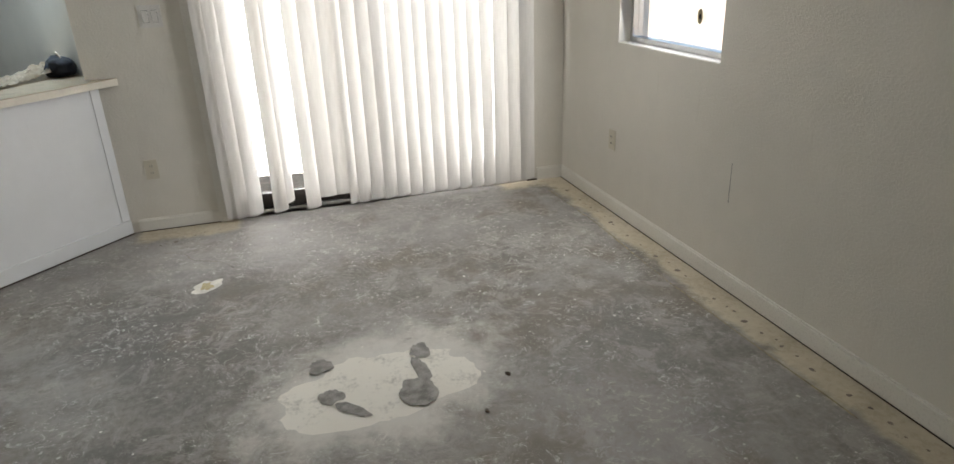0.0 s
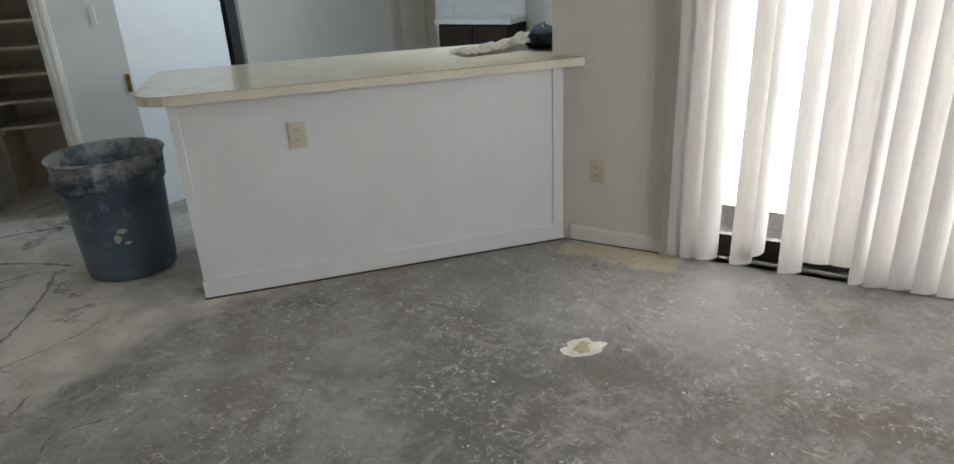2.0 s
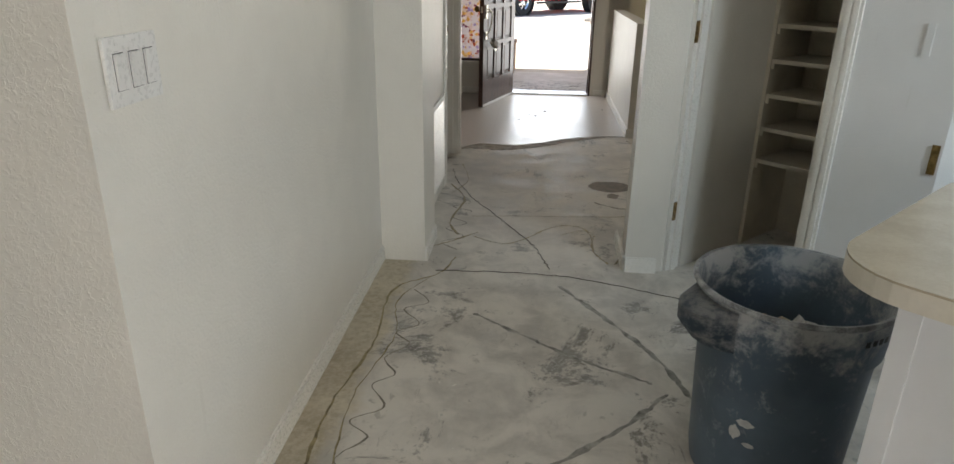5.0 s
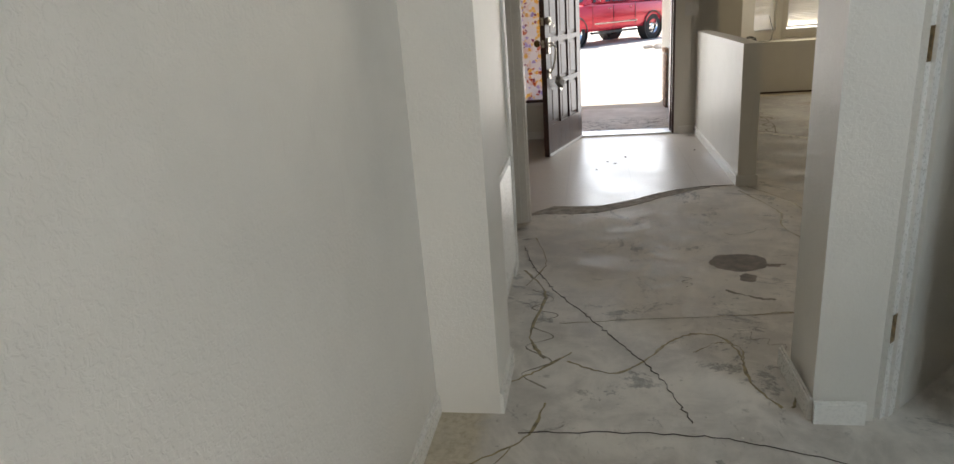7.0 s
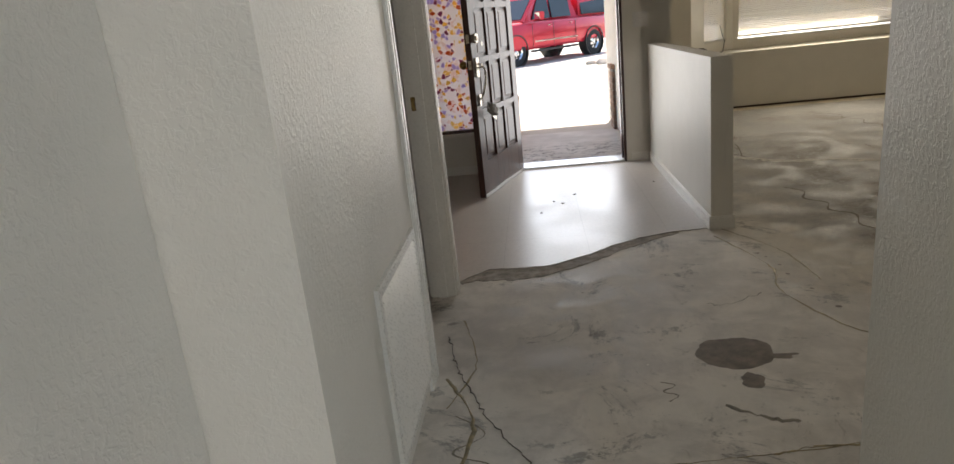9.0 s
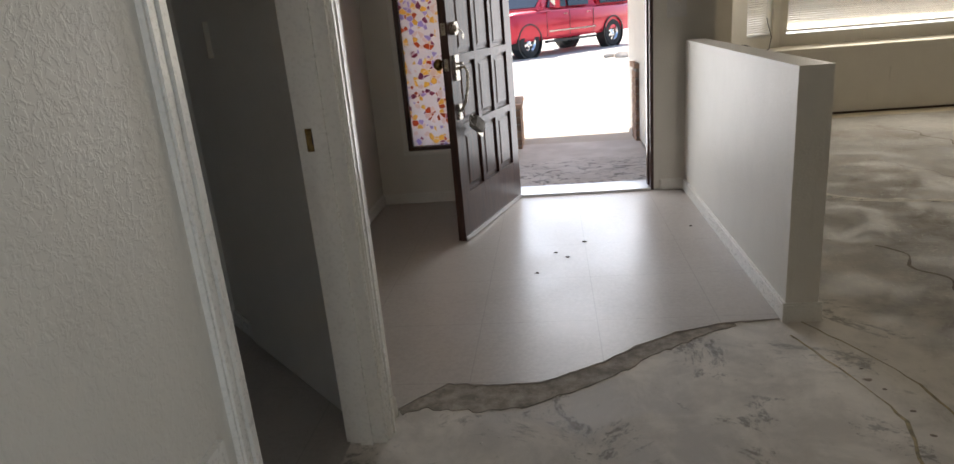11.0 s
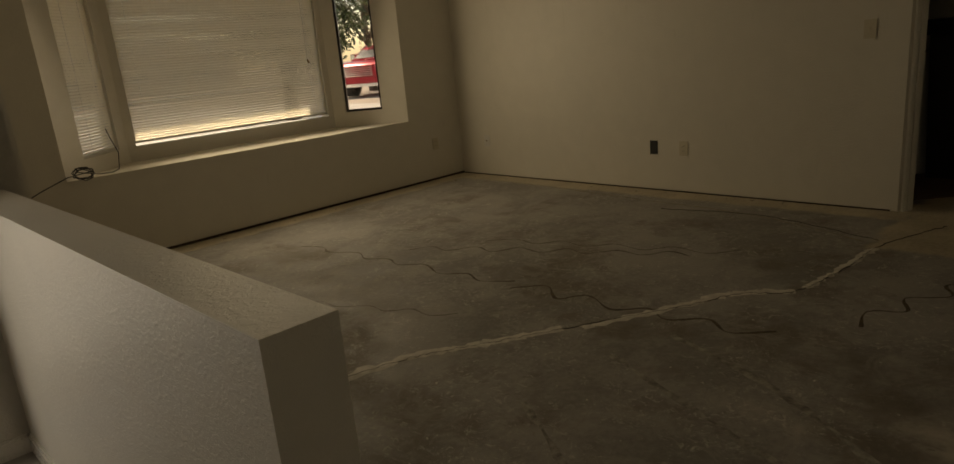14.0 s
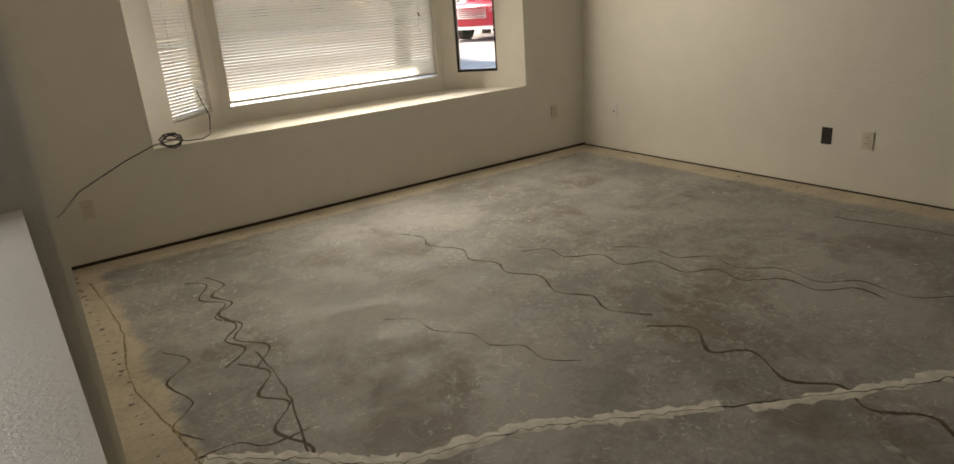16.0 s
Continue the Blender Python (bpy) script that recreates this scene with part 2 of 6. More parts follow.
BLACK_PL = plain("black_plastic", (0.02, 0.02, 0.02), 0.5)
BRASS = plain("aged_brass", (0.32, 0.22, 0.09), 0.38, 1.0, vary=0.25, scale=60)
NICKEL = plain("satin_nickel", (0.55, 0.5, 0.43), 0.28, 1.0, vary=0.06)
STEEL = plain("aluminium", (0.62, 0.62, 0.62), 0.35, 1.0, vary=0.06)
BRONZE = plain("bronze_frame", (0.035, 0.028, 0.024), 0.4, 0.4)
RUBBER = plain("tyre_rubber", (0.02, 0.02, 0.02), 0.8, vary=0.2, bump=0.4)
SHELF = plain("cream_shelf_paint", (0.66, 0.6, 0.49), 0.4, vary=0.04)
FELT = plain("dark_brown", (0.06, 0.04, 0.025), 0.9, vary=0.3, scale=25)
GLUE = plain("yellow_brown_glue", (0.3, 0.24, 0.12), 0.55, vary=0.3, scale=30)
GLUE_Y = plain("olive_glue", (0.3, 0.26, 0.06), 0.5, vary=0.3, scale=30)
GLUE_G = plain("grey_brown_glue", (0.27, 0.24, 0.19), 0.85, vary=0.3, scale=30)
GLUE_B = plain("brown_glue", (0.115, 0.085, 0.055), 0.8, vary=0.3, scale=30)
CRACK = plain("crack_dark", (0.07, 0.055, 0.04), 0.9, vary=0.2)
PATCH = plain("patching_compound", (0.72, 0.69, 0.63), 0.8, vary=0.12, scale=18, bump=0.5)
POWDER = plain("white_powder", (0.66, 0.62, 0.54), 0.95, vary=0.1, scale=16, bump=0.7)
TAN = plain("tan_compound", (0.5, 0.42, 0.24), 0.8, vary=0.12, scale=40, bump=0.4)
FABRIC = plain("beige_cloth", (0.5, 0.42, 0.32), 0.95, vary=0.1, scale=40, bump=0.5)
NAVY = plain("dark_cloth", (0.015, 0.018, 0.03), 0.9, vary=0.3, scale=30)
BIN_BLUE = None


def bin_plastic():
    m, nt, b = mat("dusty_blue_grey_plastic", 0.5)
    n = Net(nt)
    big, mid, fine = n.noise(3, 4), n.noise(11, 6, 0.7, distort=0.6), n.noise(60, 4, 0.7)
    col = n.mix(n.ramp(big, 0.35, 0.65), (0.06, 0.09, 0.125), (0.105, 0.145, 0.19))
    high = n.ramp(n.z, 0.38, 0.6, 0.0, 0.2)
    dust = n.ramp(n.math("ADD", n.math("ADD", n.math("MULTIPLY", mid, 0.7), n.math("MULTIPLY", fine, 0.3)), high), 0.54, 0.76)
    col = n.mix(n.math("MULTIPLY", dust, 0.85), col, (0.5, 0.5, 0.5))
    nt.links.new(col, b.inputs["Base Color"])
    n.put(b.inputs["Roughness"], n.ramp(dust, 0, 1, 0.42, 0.85))
    n.bump(fine, 0.15, 0.002, b)
    return m


def glass_mat(name, tint=(1, 1, 1), rough=0.0):
    m, nt, b = mat(name, rough)
    b.inputs["Base Color"].default_value = (*tint, 1)
    b.inputs["Transmission Weight"].default_value = 1.0
    b.inputs["IOR"].default_value = 1.45
    return m


def slat_mat(name, color, through_light):
    """Thin blind slat that lets some light through."""
    m, nt, b = mat(name, 0.45)
    n = Net(nt)
    f = n.noise(25, 3, vec=n.scaled(3, 3, 0.4))
    col = n.mix(n.ramp(f, 0.3, 0.7), tuple(c * 0.94 for c in color), color)
    nt.links.new(col, b.inputs["Base Color"])
    t = nt.nodes.new("ShaderNodeBsdfTranslucent")
    nt.links.new(col, t.inputs["Color"])
    mx = nt.nodes.new("ShaderNodeMixShader")
    mx.inputs[0].default_value = through_light
    nt.links.new(b.outputs[0], mx.inputs[1])
    nt.links.new(t.outputs[0], mx.inputs[2])
    nt.links.new(mx.outputs[0], nt.nodes["Material Output"].inputs[0])
    return m


def mosaic_glass():
    """Leaded film of orange, yellow, white and violet fragments."""
    m, nt, b = mat("mosaic_glass", 0.3)
    n = Net(nt)
    v = n.scaled(1, 1, 1)
    cell = nt.nodes.new("ShaderNodeTexVoronoi")
    cell.inputs["Scale"].default_value = 32
    cell.inputs["Randomness"].default_value = 1.0
    nt.links.new(v, cell.inputs["Vector"])
    sep = nt.nodes.new("ShaderNodeSeparateColor")
    nt.links.new(cell.outputs["Color"], sep.inputs[0])
    r = nt.nodes.new("ShaderNodeValToRGB")
    r.color_ramp.interpolation = "CONSTANT"
    stops = ((0.0, (0.82, 0.78, 0.78)), (0.42, (0.88, 0.6, 0.2)), (0.5, (0.8, 0.66, 0.62)), (0.62, (0.62, 0.2, 0.1)), (0.7, (0.9, 0.62, 0.2)), (0.82, (0.35, 0.12, 0.2)), (0.9, (0.5, 0.42, 0.7)))
    r.color_ramp.elements[0].color = (*stops[0][1], 1)
    r.color_ramp.elements[1].position, r.color_ramp.elements[1].color = stops[1][0], (*stops[1][1], 1)
    for p, c in stops[2:]:
        e = r.color_ramp.elements.new(p)
        e.color = (*c, 1)
    nt.links.new(sep.outputs[0], r.inputs[0])
    edge = n.ramp(n.voronoi(32, "DISTANCE_TO_EDGE"), 0.03, 0.08, 0.0, 1.0)
    col = n.mix(edge, (0.82, 0.78, 0.8), r.outputs[0])
    nt.links.new(col, b.inputs["Base Color"])
    t = nt.nodes.new("ShaderNodeBsdfTranslucent")
    nt.links.new(col, t.inputs["Color"])
    mx = nt.nodes.new("ShaderNodeMixShader")
    mx.inputs[0].default_value = 0.85
    nt.links.new(b.outputs[0], mx.inputs[1])
    nt.links.new(t.outputs[0], mx.inputs[2])
    nt.links.new(mx.outputs[0], nt.nodes["Material Output"].inputs[0])
    return m


BIN_BLUE = bin_plastic()
GLASS = glass_mat("clear_glass")
DARK_GLASS = plain("tinted_car_glass", (0.02, 0.028, 0.035), 0.06, vary=0.0)
VSLAT = slat_mat("vertical_blind_vinyl", (0.84, 0.82, 0.79), 0.34)
HSLAT = slat_mat("mini_blind_slat", (0.86, 0.81, 0.68), 0.38)
MOSAIC = mosaic_glass()
RED = plain("metallic_red_paint", (0.5, 0.03, 0.05), 0.2, 0.35, vary=0.02)
CHROME = plain("chrome", (0.75, 0.75, 0.75), 0.12, 1.0, vary=0.02)
GROUND = plain("sandy_gravel", (0.42, 0.33, 0.25), 0.95, vary=0.15, scale=3, bump=0.8, bump_scale=40)
DRIVE = plain("pale_driveway_concrete", (0.52, 0.47, 0.41), 0.85, vary=0.08, scale=1.5, bump=0.4)
ROAD = plain("asphalt", (0.09, 0.085, 0.08), 0.9, vary=0.15, scale=2, bump=0.5)
BRICK = plain("pale_brick", (0.42, 0.27, 0.19), 0.9, vary=0.2, scale=12, bump=0.6)
MORTAR = plain("mortar", (0.36, 0.32, 0.27), 0.95, vary=0.1)
STUCCO = plain("tan_stucco", (0.5, 0.4, 0.3), 0.9, vary=0.08, scale=4, bump=0.7)
BARK = plain("bark", (0.14, 0.1, 0.07), 0.95, vary=0.3, scale=15, bump=0.8)
LEAF = plain("olive_leaf", (0.09, 0.12, 0.04), 0.6, vary=0.35, scale=5)
ROCK = plain("pale_rock", (0.5, 0.43, 0.35), 0.95, vary=0.2, scale=6, bump=0.8, bump_scale=30)
ROOF = plain("roof_shingle", (0.16, 0.13, 0.11), 0.95, vary=0.2)
BLOCK = plain("slump_block", (0.55, 0.38, 0.27), 0.95, vary=0.15, scale=6, bump=0.6)


def porch_concrete():
    """Porch slab with wet, dirty scrape marks near the door."""
    m, nt, b = mat("porch_concrete", 0.7)
    n = Net(nt)
    mid = n.noise(9, 6, 0.7, vec=n.scaled(1, 1.8, 1), distort=1.2)
    zone = n.math("MULTIPLY", n.ramp(n.y, 0.2, 0.45), n.ramp(n.y, 1.0, 1.35, 1.0, 0.0))
    mark = n.math("MULTIPLY", n.ramp(mid, 0.52, 0.6), zone)
    base = n.mix(n.ramp(n.noise(3, 5), 0.35, 0.65), (0.5, 0.46, 0.43), (0.62, 0.58, 0.55))
    nt.links.new(n.mix(n.math("MULTIPLY", mark, 0.85), base, (0.05, 0.045, 0.04)), b.inputs["Base Color"])
    n.bump(n.noise(60, 4), 0.4, 0.003, b)
    return m


PORCH = porch_concrete()


# mesh helpers
def bm_box(bm, x0, x1, y0, y1, z0, z1, m=None):
    vs = [bm.verts.new((x, y, z)) for z in (z0, z1) for x, y in ((x0, y0), (x1, y0), (x1, y1), (x0, y1))]
    if m is not None:
        for v in vs:
            v.co = m @ v.co
    fs = [bm.faces.new([vs[i] for i in f]) for f in ((3, 2, 1, 0), (4, 5, 6, 7), (0, 1, 5, 4), (1, 2, 6, 5), (2, 3, 7, 6), (3, 0, 4, 7))]
    return vs, fs


def bm_prism(bm, outline, z0, z1):
    lo = [bm.verts.new((x, y, z0)) for x, y in outline]
    hi = [bm.verts.new((x, y, z1)) for x, y in outline]
    k = len(outline)
    bm.faces.new(lo[::-1])
    bm.faces.new(hi)
    for i in range(k):
        bm.faces.new((lo[i], lo[(i + 1) % k], hi[(i + 1) % k], hi[i]))


def bm_lathe(bm, profile, segs=32, center=(0, 0)):
    rings = [[bm.verts.new((center[0] + r * math.cos(2 * math.pi * i / segs), center[1] + r * math.sin(2 * math.pi * i / segs), z)) for i in range(segs)] for r, z in profile]
    for a, b in zip(rings, rings[1:]):
        for i in range(segs):
            bm.faces.new((a[i], a[(i + 1) % segs], b[(i + 1) % segs], b[i]))
    return rings


def bm_tube(bm, pts, r, segs=8, radii=None):
    """A round tube through the points."""
    pts = [Vector(p) for p in pts]
    rings = []
    for i, p in enumerate(pts):
        d = (pts[min(i + 1, len(pts) - 1)] - pts[max(i - 1, 0)]).normalized()
        up = Vector((0, 0, 1)) if abs(d.z) < 0.9 else Vector((1, 0, 0))
        a = d.cross(up).normalized()
        b = d.cross(a)
        rr = radii[i] if radii else r
        rings.append([bm.verts.new(p + (a * math.cos(t) + b * math.sin(t)) * rr) for t in (2 * math.pi * k / segs for k in range(segs))])
    for a, b in zip(rings, rings[1:]):
        for i in range(segs):
            bm.faces.new((a[i], a[(i + 1) % segs], b[(i + 1) % segs], b[i]))
    bm.faces.new(rings[0][::-1])
    bm.faces.new(rings[-1])


def part(name, bm, material, parent=None, label="", bevel=0.0, smooth=False, kind=""):
    """ONE mesh object from bm, under a thing or a part."""
    if bevel:
        bmesh.ops.bevel(bm, geom=[e for e in bm.edges if e.calc_face_angle(0) > 0.5], offset=bevel, segments=2, affect="EDGES")
    bmesh.ops.recalc_face_normals(bm, faces=bm.faces)
    me = bpy.data.meshes.new(name)
    bm.to_mesh(me)
    bm.free()
    if smooth:
        me.polygons.foreach_set("use_smooth", [True] * len(me.polygons))
        me.set_sharp_from_angle(angle=radians(38))
    me.materials.append(material)
    ob = new(name, me)
    ob.parent = parent
    return tagged(ob, label, kind=kind)


def thing(name, m, label, category, group="", kind=""):
    ob = new(name)
    ob.matrix_world = m
    return tagged(ob, label, category, group, kind)


def box_part(name, dims, material, parent=None, label="", bevel=0.003, kind=""):
    bm = bmesh.new()
    bm_box(bm, *dims)
    return part(name, bm, material, parent, label, bevel, kind=kind)


def structure(name, bm, material, label, bevel=0.0):
    return tagged(part(name, bm, material, None, label, bevel), kind="structure")


CEIL_Z = 2.44


def wall(name, p0, p1, thick, label, holes=(), z1=CEIL_Z, z0=0.0, material=None, bevel=0.006):
    """A wall whose face runs from p0 to p1 and whose thickness goes to the right of that way. holes: (from, to, low, high)."""
    d = Vector(p1) - Vector(p0)
    length = d.length
    m = pose(p0[0], p0[1], 0, 0, 0, math.degrees(math.atan2(d.y, d.x)))
    bm = bmesh.new()
    cuts = sorted({0.0, length, *(h[0] for h in holes), *(h[1] for h in holes)})
    for a, b in zip(cuts, cuts[1:]):
        if b - a < 1e-4:
            continue
        zs = [(z0, z1)]
        for h in holes:
            if h[0] <= a + 1e-4 and h[1] >= b - 1e-4:
                zs = ([(z0, h[2])] if h[2] > z0 + 1e-4 else []) + ([(h[3], z1)] if h[3] < z1 - 1e-4 else [])
        for lo, hi in zs:
            bm_box(bm, a, b, -thick, 0, lo, hi)
    bmesh.ops.remove_doubles(bm, verts=bm.verts, dist=1e-5)
    ob = part(name, bm, material or WALL, None, label, 0)
    ob.matrix_world = m
    return tagged(ob, kind="structure")


def skirting(p0, p1, label="cream painted baseboard along the wall", h=0.08, t=0.012, material=None, z0=0.0):
    """A baseboard on the face that runs from p0 to p1, standing out to the left of that way."""
    d = Vector(p1) - Vector(p0)
    bm = bmesh.new()
    bm_prism(bm, ((0, 0), (d.length, 0), (d.length, t), (0, t)), z0, h - 0.008)
    bm_box(bm, 0, d.length, 0, t * 0.55, h - 0.008, h)
    ob = part("baseboard", bm, material or TRIM, None, label)
    ob.matrix_world = pose(p0[0], p0[1], 0, 0, 0, math.degrees(math.atan2(d.y, d.x)))
    return tagged(ob, kind="structure")


# ground and floors
bm = bmesh.new()
bm_box(bm, -400, 400, -400, 400, -0.5, -0.12)
structure("ground", bm, GROUND, "pale sandy gravel ground round the house")
bm = bmesh.new()
bm_prism(bm, ((-4.45, -10.9), (5.2, -10.9), (7.2, -10.9), (7.2, 2.58), (0.2, 2.58), (0.2, 0.2), (-4.45, 0.2)), -0.12, 0.0)
structure("floor", bm, CONCRETE, "bare grey concrete slab with scraped mortar and cream glue bands")


def ragged(x0, y0, x1, y1, steps, amp, rnd):
    out = []
    for i in range(steps + 1):
        t = i / steps
        out.append((x0 + (x1 - x0) * t + rnd.uniform(-amp, amp) * 0.4, y0 + (y1 - y0) * t + rnd.uniform(-amp, amp)))
    return out


rnd = random.Random(4)
torn = ((-1.15, -2.53), (-1.01, -2.385), (-0.85, -2.4), (-0.69, -2.389), (-0.58, -2.32), (-0.48, -2.265), (-0.34, -2.14), (-0.2, -2.055), (0.0, -1.985), (0.2, -1.965))
edge = []
for a, b in zip(torn, torn[1:]):
    edge += ragged(*a, *b, 7, 0.005, rnd)[:-1]
edge.append((0.2, -1.965))
bm = bmesh.new()
bm_prism(bm, [*edge, (0.2, -0.004), (-1.776, -0.004), (-1.776, -1.93), (-1.155, -2.55)], 0.0, 0.006)
structure("floor_vinyl", bm, VINYL, "glossy beige vinyl flooring torn off at the hall")
bm = bmesh.new()
low = ((-1.13, -2.56), (-1.06, -2.53), (-0.88, -2.55), (-0.73, -2.528), (-0.47, -2.37), (-0.28, -2.2), (-0.1, -2.08), (0.05, -1.99))
strip = []
for a, b in zip(low, low[1:]):
    strip += ragged(*a, *b, 8, 0.009, rnd)[:-1]
bm_prism(bm, [*strip, *[(x, y + 0.004) for x, y in edge[::-1] if x < 0.03]], 0.0, 0.0025)
tagged(part("floor_backing", bm, VINYL_EDGE, None, "brown felt backing left along the torn vinyl"), kind="structure")
bm = bmesh.new()
bm_prism(bm, ((-4.4, -3.5), (-1.26, -3.5), (-1.26, -2.44), (-1.98, -1.8), (-4.4, -1.8)), 0.0, 0.005)
structure("floor_side_room", bm, VINYL, "beige vinyl floor of the dim side room")

# walls, as faces seen from inside
DOOR_H = 2.03
wall("wall_dining_north", (-1.28, -6.76), (-4.3, -6.76), 0.12, "cream painted wall with fine texture beside the hall")
wall("wall_dining_west", (-4.3, -6.76), (-4.3, -10.66), 0.15, "cream painted wall closing the dining room")
wall("wall_dining_south", (-4.45, -10.66), (1.4, -10.66), 0.18, "cream painted wall with a small aluminium window", holes=((4.085, 4.995, 0.98, 1.95),))
wall("wall_patio", (1.29, -10.66), (1.29, -7.85), 0.16, "cream painted wall with a sliding patio door", holes=((0.26, 2.19, 0.02, 2.05),))
wall("wall_hall_west", (-1.28, -4.772), (-1.28, -6.64), 0.12, "cream painted hall wall with orange peel texture")
bm = bmesh.new()
bm_box(bm, -1.40, -1.07, -4.77, -4.45, 0, CEIL_Z)
structure("wall_pier", bm, WALL, "cream painted wall end at the hall passage", 0.006)
wall("wall_hall_side", (-1.15, -2.57), (-1.15, -4.46), 0.12, "cream painted hall wall with a side doorway and a return air grille", holes=((0.12, 0.88, 0, DOOR_H),))
wall("wall_entry_angle", (-1.78, -1.94), (-1.15, -2.57), 0.11, "angled cream painted wall beside the entry")
wall("wall_entry_west", (-1.78, 0.0), (-1.78, -1.94), 0.11, "cream painted entry wall")
wall("wall_front", (0.4, 0.0), (-1.93, 0.0), 0.2, "cream painted front wall with an entry door and a side window", holes=((0.4, 1.305, 0.0, 2.05), (1.5, 1.97, 0.36, 2.03)))
wall("wall_living_west", (0.38, 2.62), (0.38, 0.0), 0.22, "cream painted wall between living room and porch")
wall("wall_bay", (4.9, 2.43), (0.38, 2.43), 0.18, "cream painted wall under the bay window", holes=((0.83, 3.81, 0.62, 2.0),))
wall("wall_living_east", (4.74, -1.58), (4.74, 2.43), 0.15, "cream painted living room wall with wall plates")
wall("wall_living_angle", (5.46, -2.3), (4.74, -1.58), 0.12, "angled cream painted wall with a narrow doorway", holes=((0.18, 0.94, 0, DOOR_H),))
wall("wall_living_far", (6.997, -2.3), (5.46, -2.3), 0.12, "cream painted wall beyond the narrow doorway")
wall("wall_living_south", (1.36, -4.66), (7.0, -4.66), 0.12, "cream painted wall behind the living room")
# carried on to y = 0 to keep outdoor light out of the dim room
wall("wall_east_end", (7.0, -4.78), (7.0, 0.0), 0.15, "cream painted wall closing the living room")
wall("wall_bath_back", (-4.3, -1.85), (-2.0, -1.85), -0.1, "dim cream wall with a dark doorway", holes=((1.55, 2.2, 0, DOOR_H),))
wall("wall_bath_angle", (-2.0, -1.85), (-1.44, -2.41), -0.03, "dim cream angled wall with a switch plate")
wall("wall_bath_west", (-3.6, -3.6), (-3.6, -1.85), -0.1, "dim cream wall closing the side room")
wall("wall_bath_south", (-1.32, -3.75), (-3.7, -3.75), -0.1, "dim cream wall closing the side room")
# added to close the unlit room against sky light leaking in
wall("wall_dark_west", (-3.7, -1.75), (-3.7, -0.9), -0.1, "dark wall of the unlit room")
wall("wall_dark_room", (-3.7, -0.9), (-1.92, -0.9), -0.1, "dark wall of the unlit room")
# pantry
PD = (0.7071, -0.7071)
PO = Vector((0.09, -4.76))


def pantry(u, v):
    """Plan place: u along the pantry's front, v into it."""
    return (PO.x + u * 0.7071 + v * 0.7071, PO.y - u * 0.7071 + v * 0.7071)


bm = bmesh.new()
bm_prism(bm, ((-0.115, -4.76), (0.06, -4.76), pantry(-0.03, 0.0), pantry(-0.03, 0.12), (0.09, -4.4), (-0.08, -4.4)), 0, CEIL_Z)
structure("wall_pantry_pier", bm, WALL, "cream painted wall end with a hinged casing", 0.005)
wall("wall_pantry_left", pantry(0.0, 0.1), pantry(0.0, 1.0), -0.06, "cream pantry side wall")
wall("wall_pantry_back", pantry(-0.06, 1.0), pantry(0.68, 1.0), -0.08, "cream pantry back wall")
wall("wall_pantry_right", pantry(0.62, 0.1), pantry(0.62, 1.0), 0.06, "cream pantry side wall")
wall("wall_pantry_head", pantry(-0.03, 0.0), pantry(0.6, 0.0), -0.1, "cream wall over the pantry doorway", z0=DOOR_H)
bm = bmesh.new()
bm_prism(bm, (pantry(0.58, 0), pantry(0.98, 0), (1.46, -5.51), (1.46, -5.41), pantry(0.98, 0.1), pantry(0.58, 0.1)), 0, CEIL_Z)
structure("wall_kitchen_corner", bm, WALL_WHITE, "white painted kitchen wall beside the pantry", 0.006)
# kitchen shell
wall("wall_kitchen_north", (1.6, -5.0), (3.3, -4.3), -0.1, "white painted kitchen wall")
wall("wall_kitchen_east", (3.3, -7.2), (3.3, -4.3), 0.12, "white painted kitchen wall with a doorway", holes=((1.25, 2.6, 0, DOOR_H),), material=WALL_WHITE)
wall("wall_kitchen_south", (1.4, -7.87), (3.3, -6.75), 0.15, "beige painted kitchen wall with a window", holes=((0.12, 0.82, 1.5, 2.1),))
wall("wall_back_hall", (4.6, -7.2), (4.6, -4.3), 0.1, "brown shaded wall beyond the kitchen doorway")
# ceiling
bm = bmesh.new()
bm_box(bm, -4.6, 7.3, -10.95, 0.2, CEIL_Z, CEIL_Z + 0.15)
bm_box(bm, 0.2, 7.3, 0.2, 2.62, CEIL_Z, CEIL_Z + 0.15)
structure("ceiling", bm, CEIL, "white textured ceiling over all rooms")
bm = bmesh.new()
bm_box(bm, -4.4, 0.2, 0.2, 4.25, 2.46, 2.62)
# added unseen slabs: keep direct sun off the bay blinds and the floor
bm_box(bm, 0.2, 3.55, 2.62, 4.25, 2.46, 2.62)
bm_box(bm, 3.55, 7.6, 2.62, 3.5, 2.46, 2.62)
bm_box(bm, 3.55, 7.6, 3.5, 4.5, 2.46, 2.62)
structure("porch_roof_and_sun_block", bm, STUCCO, "tan porch roof slab over the entry, with added unseen slabs that shade the bay")


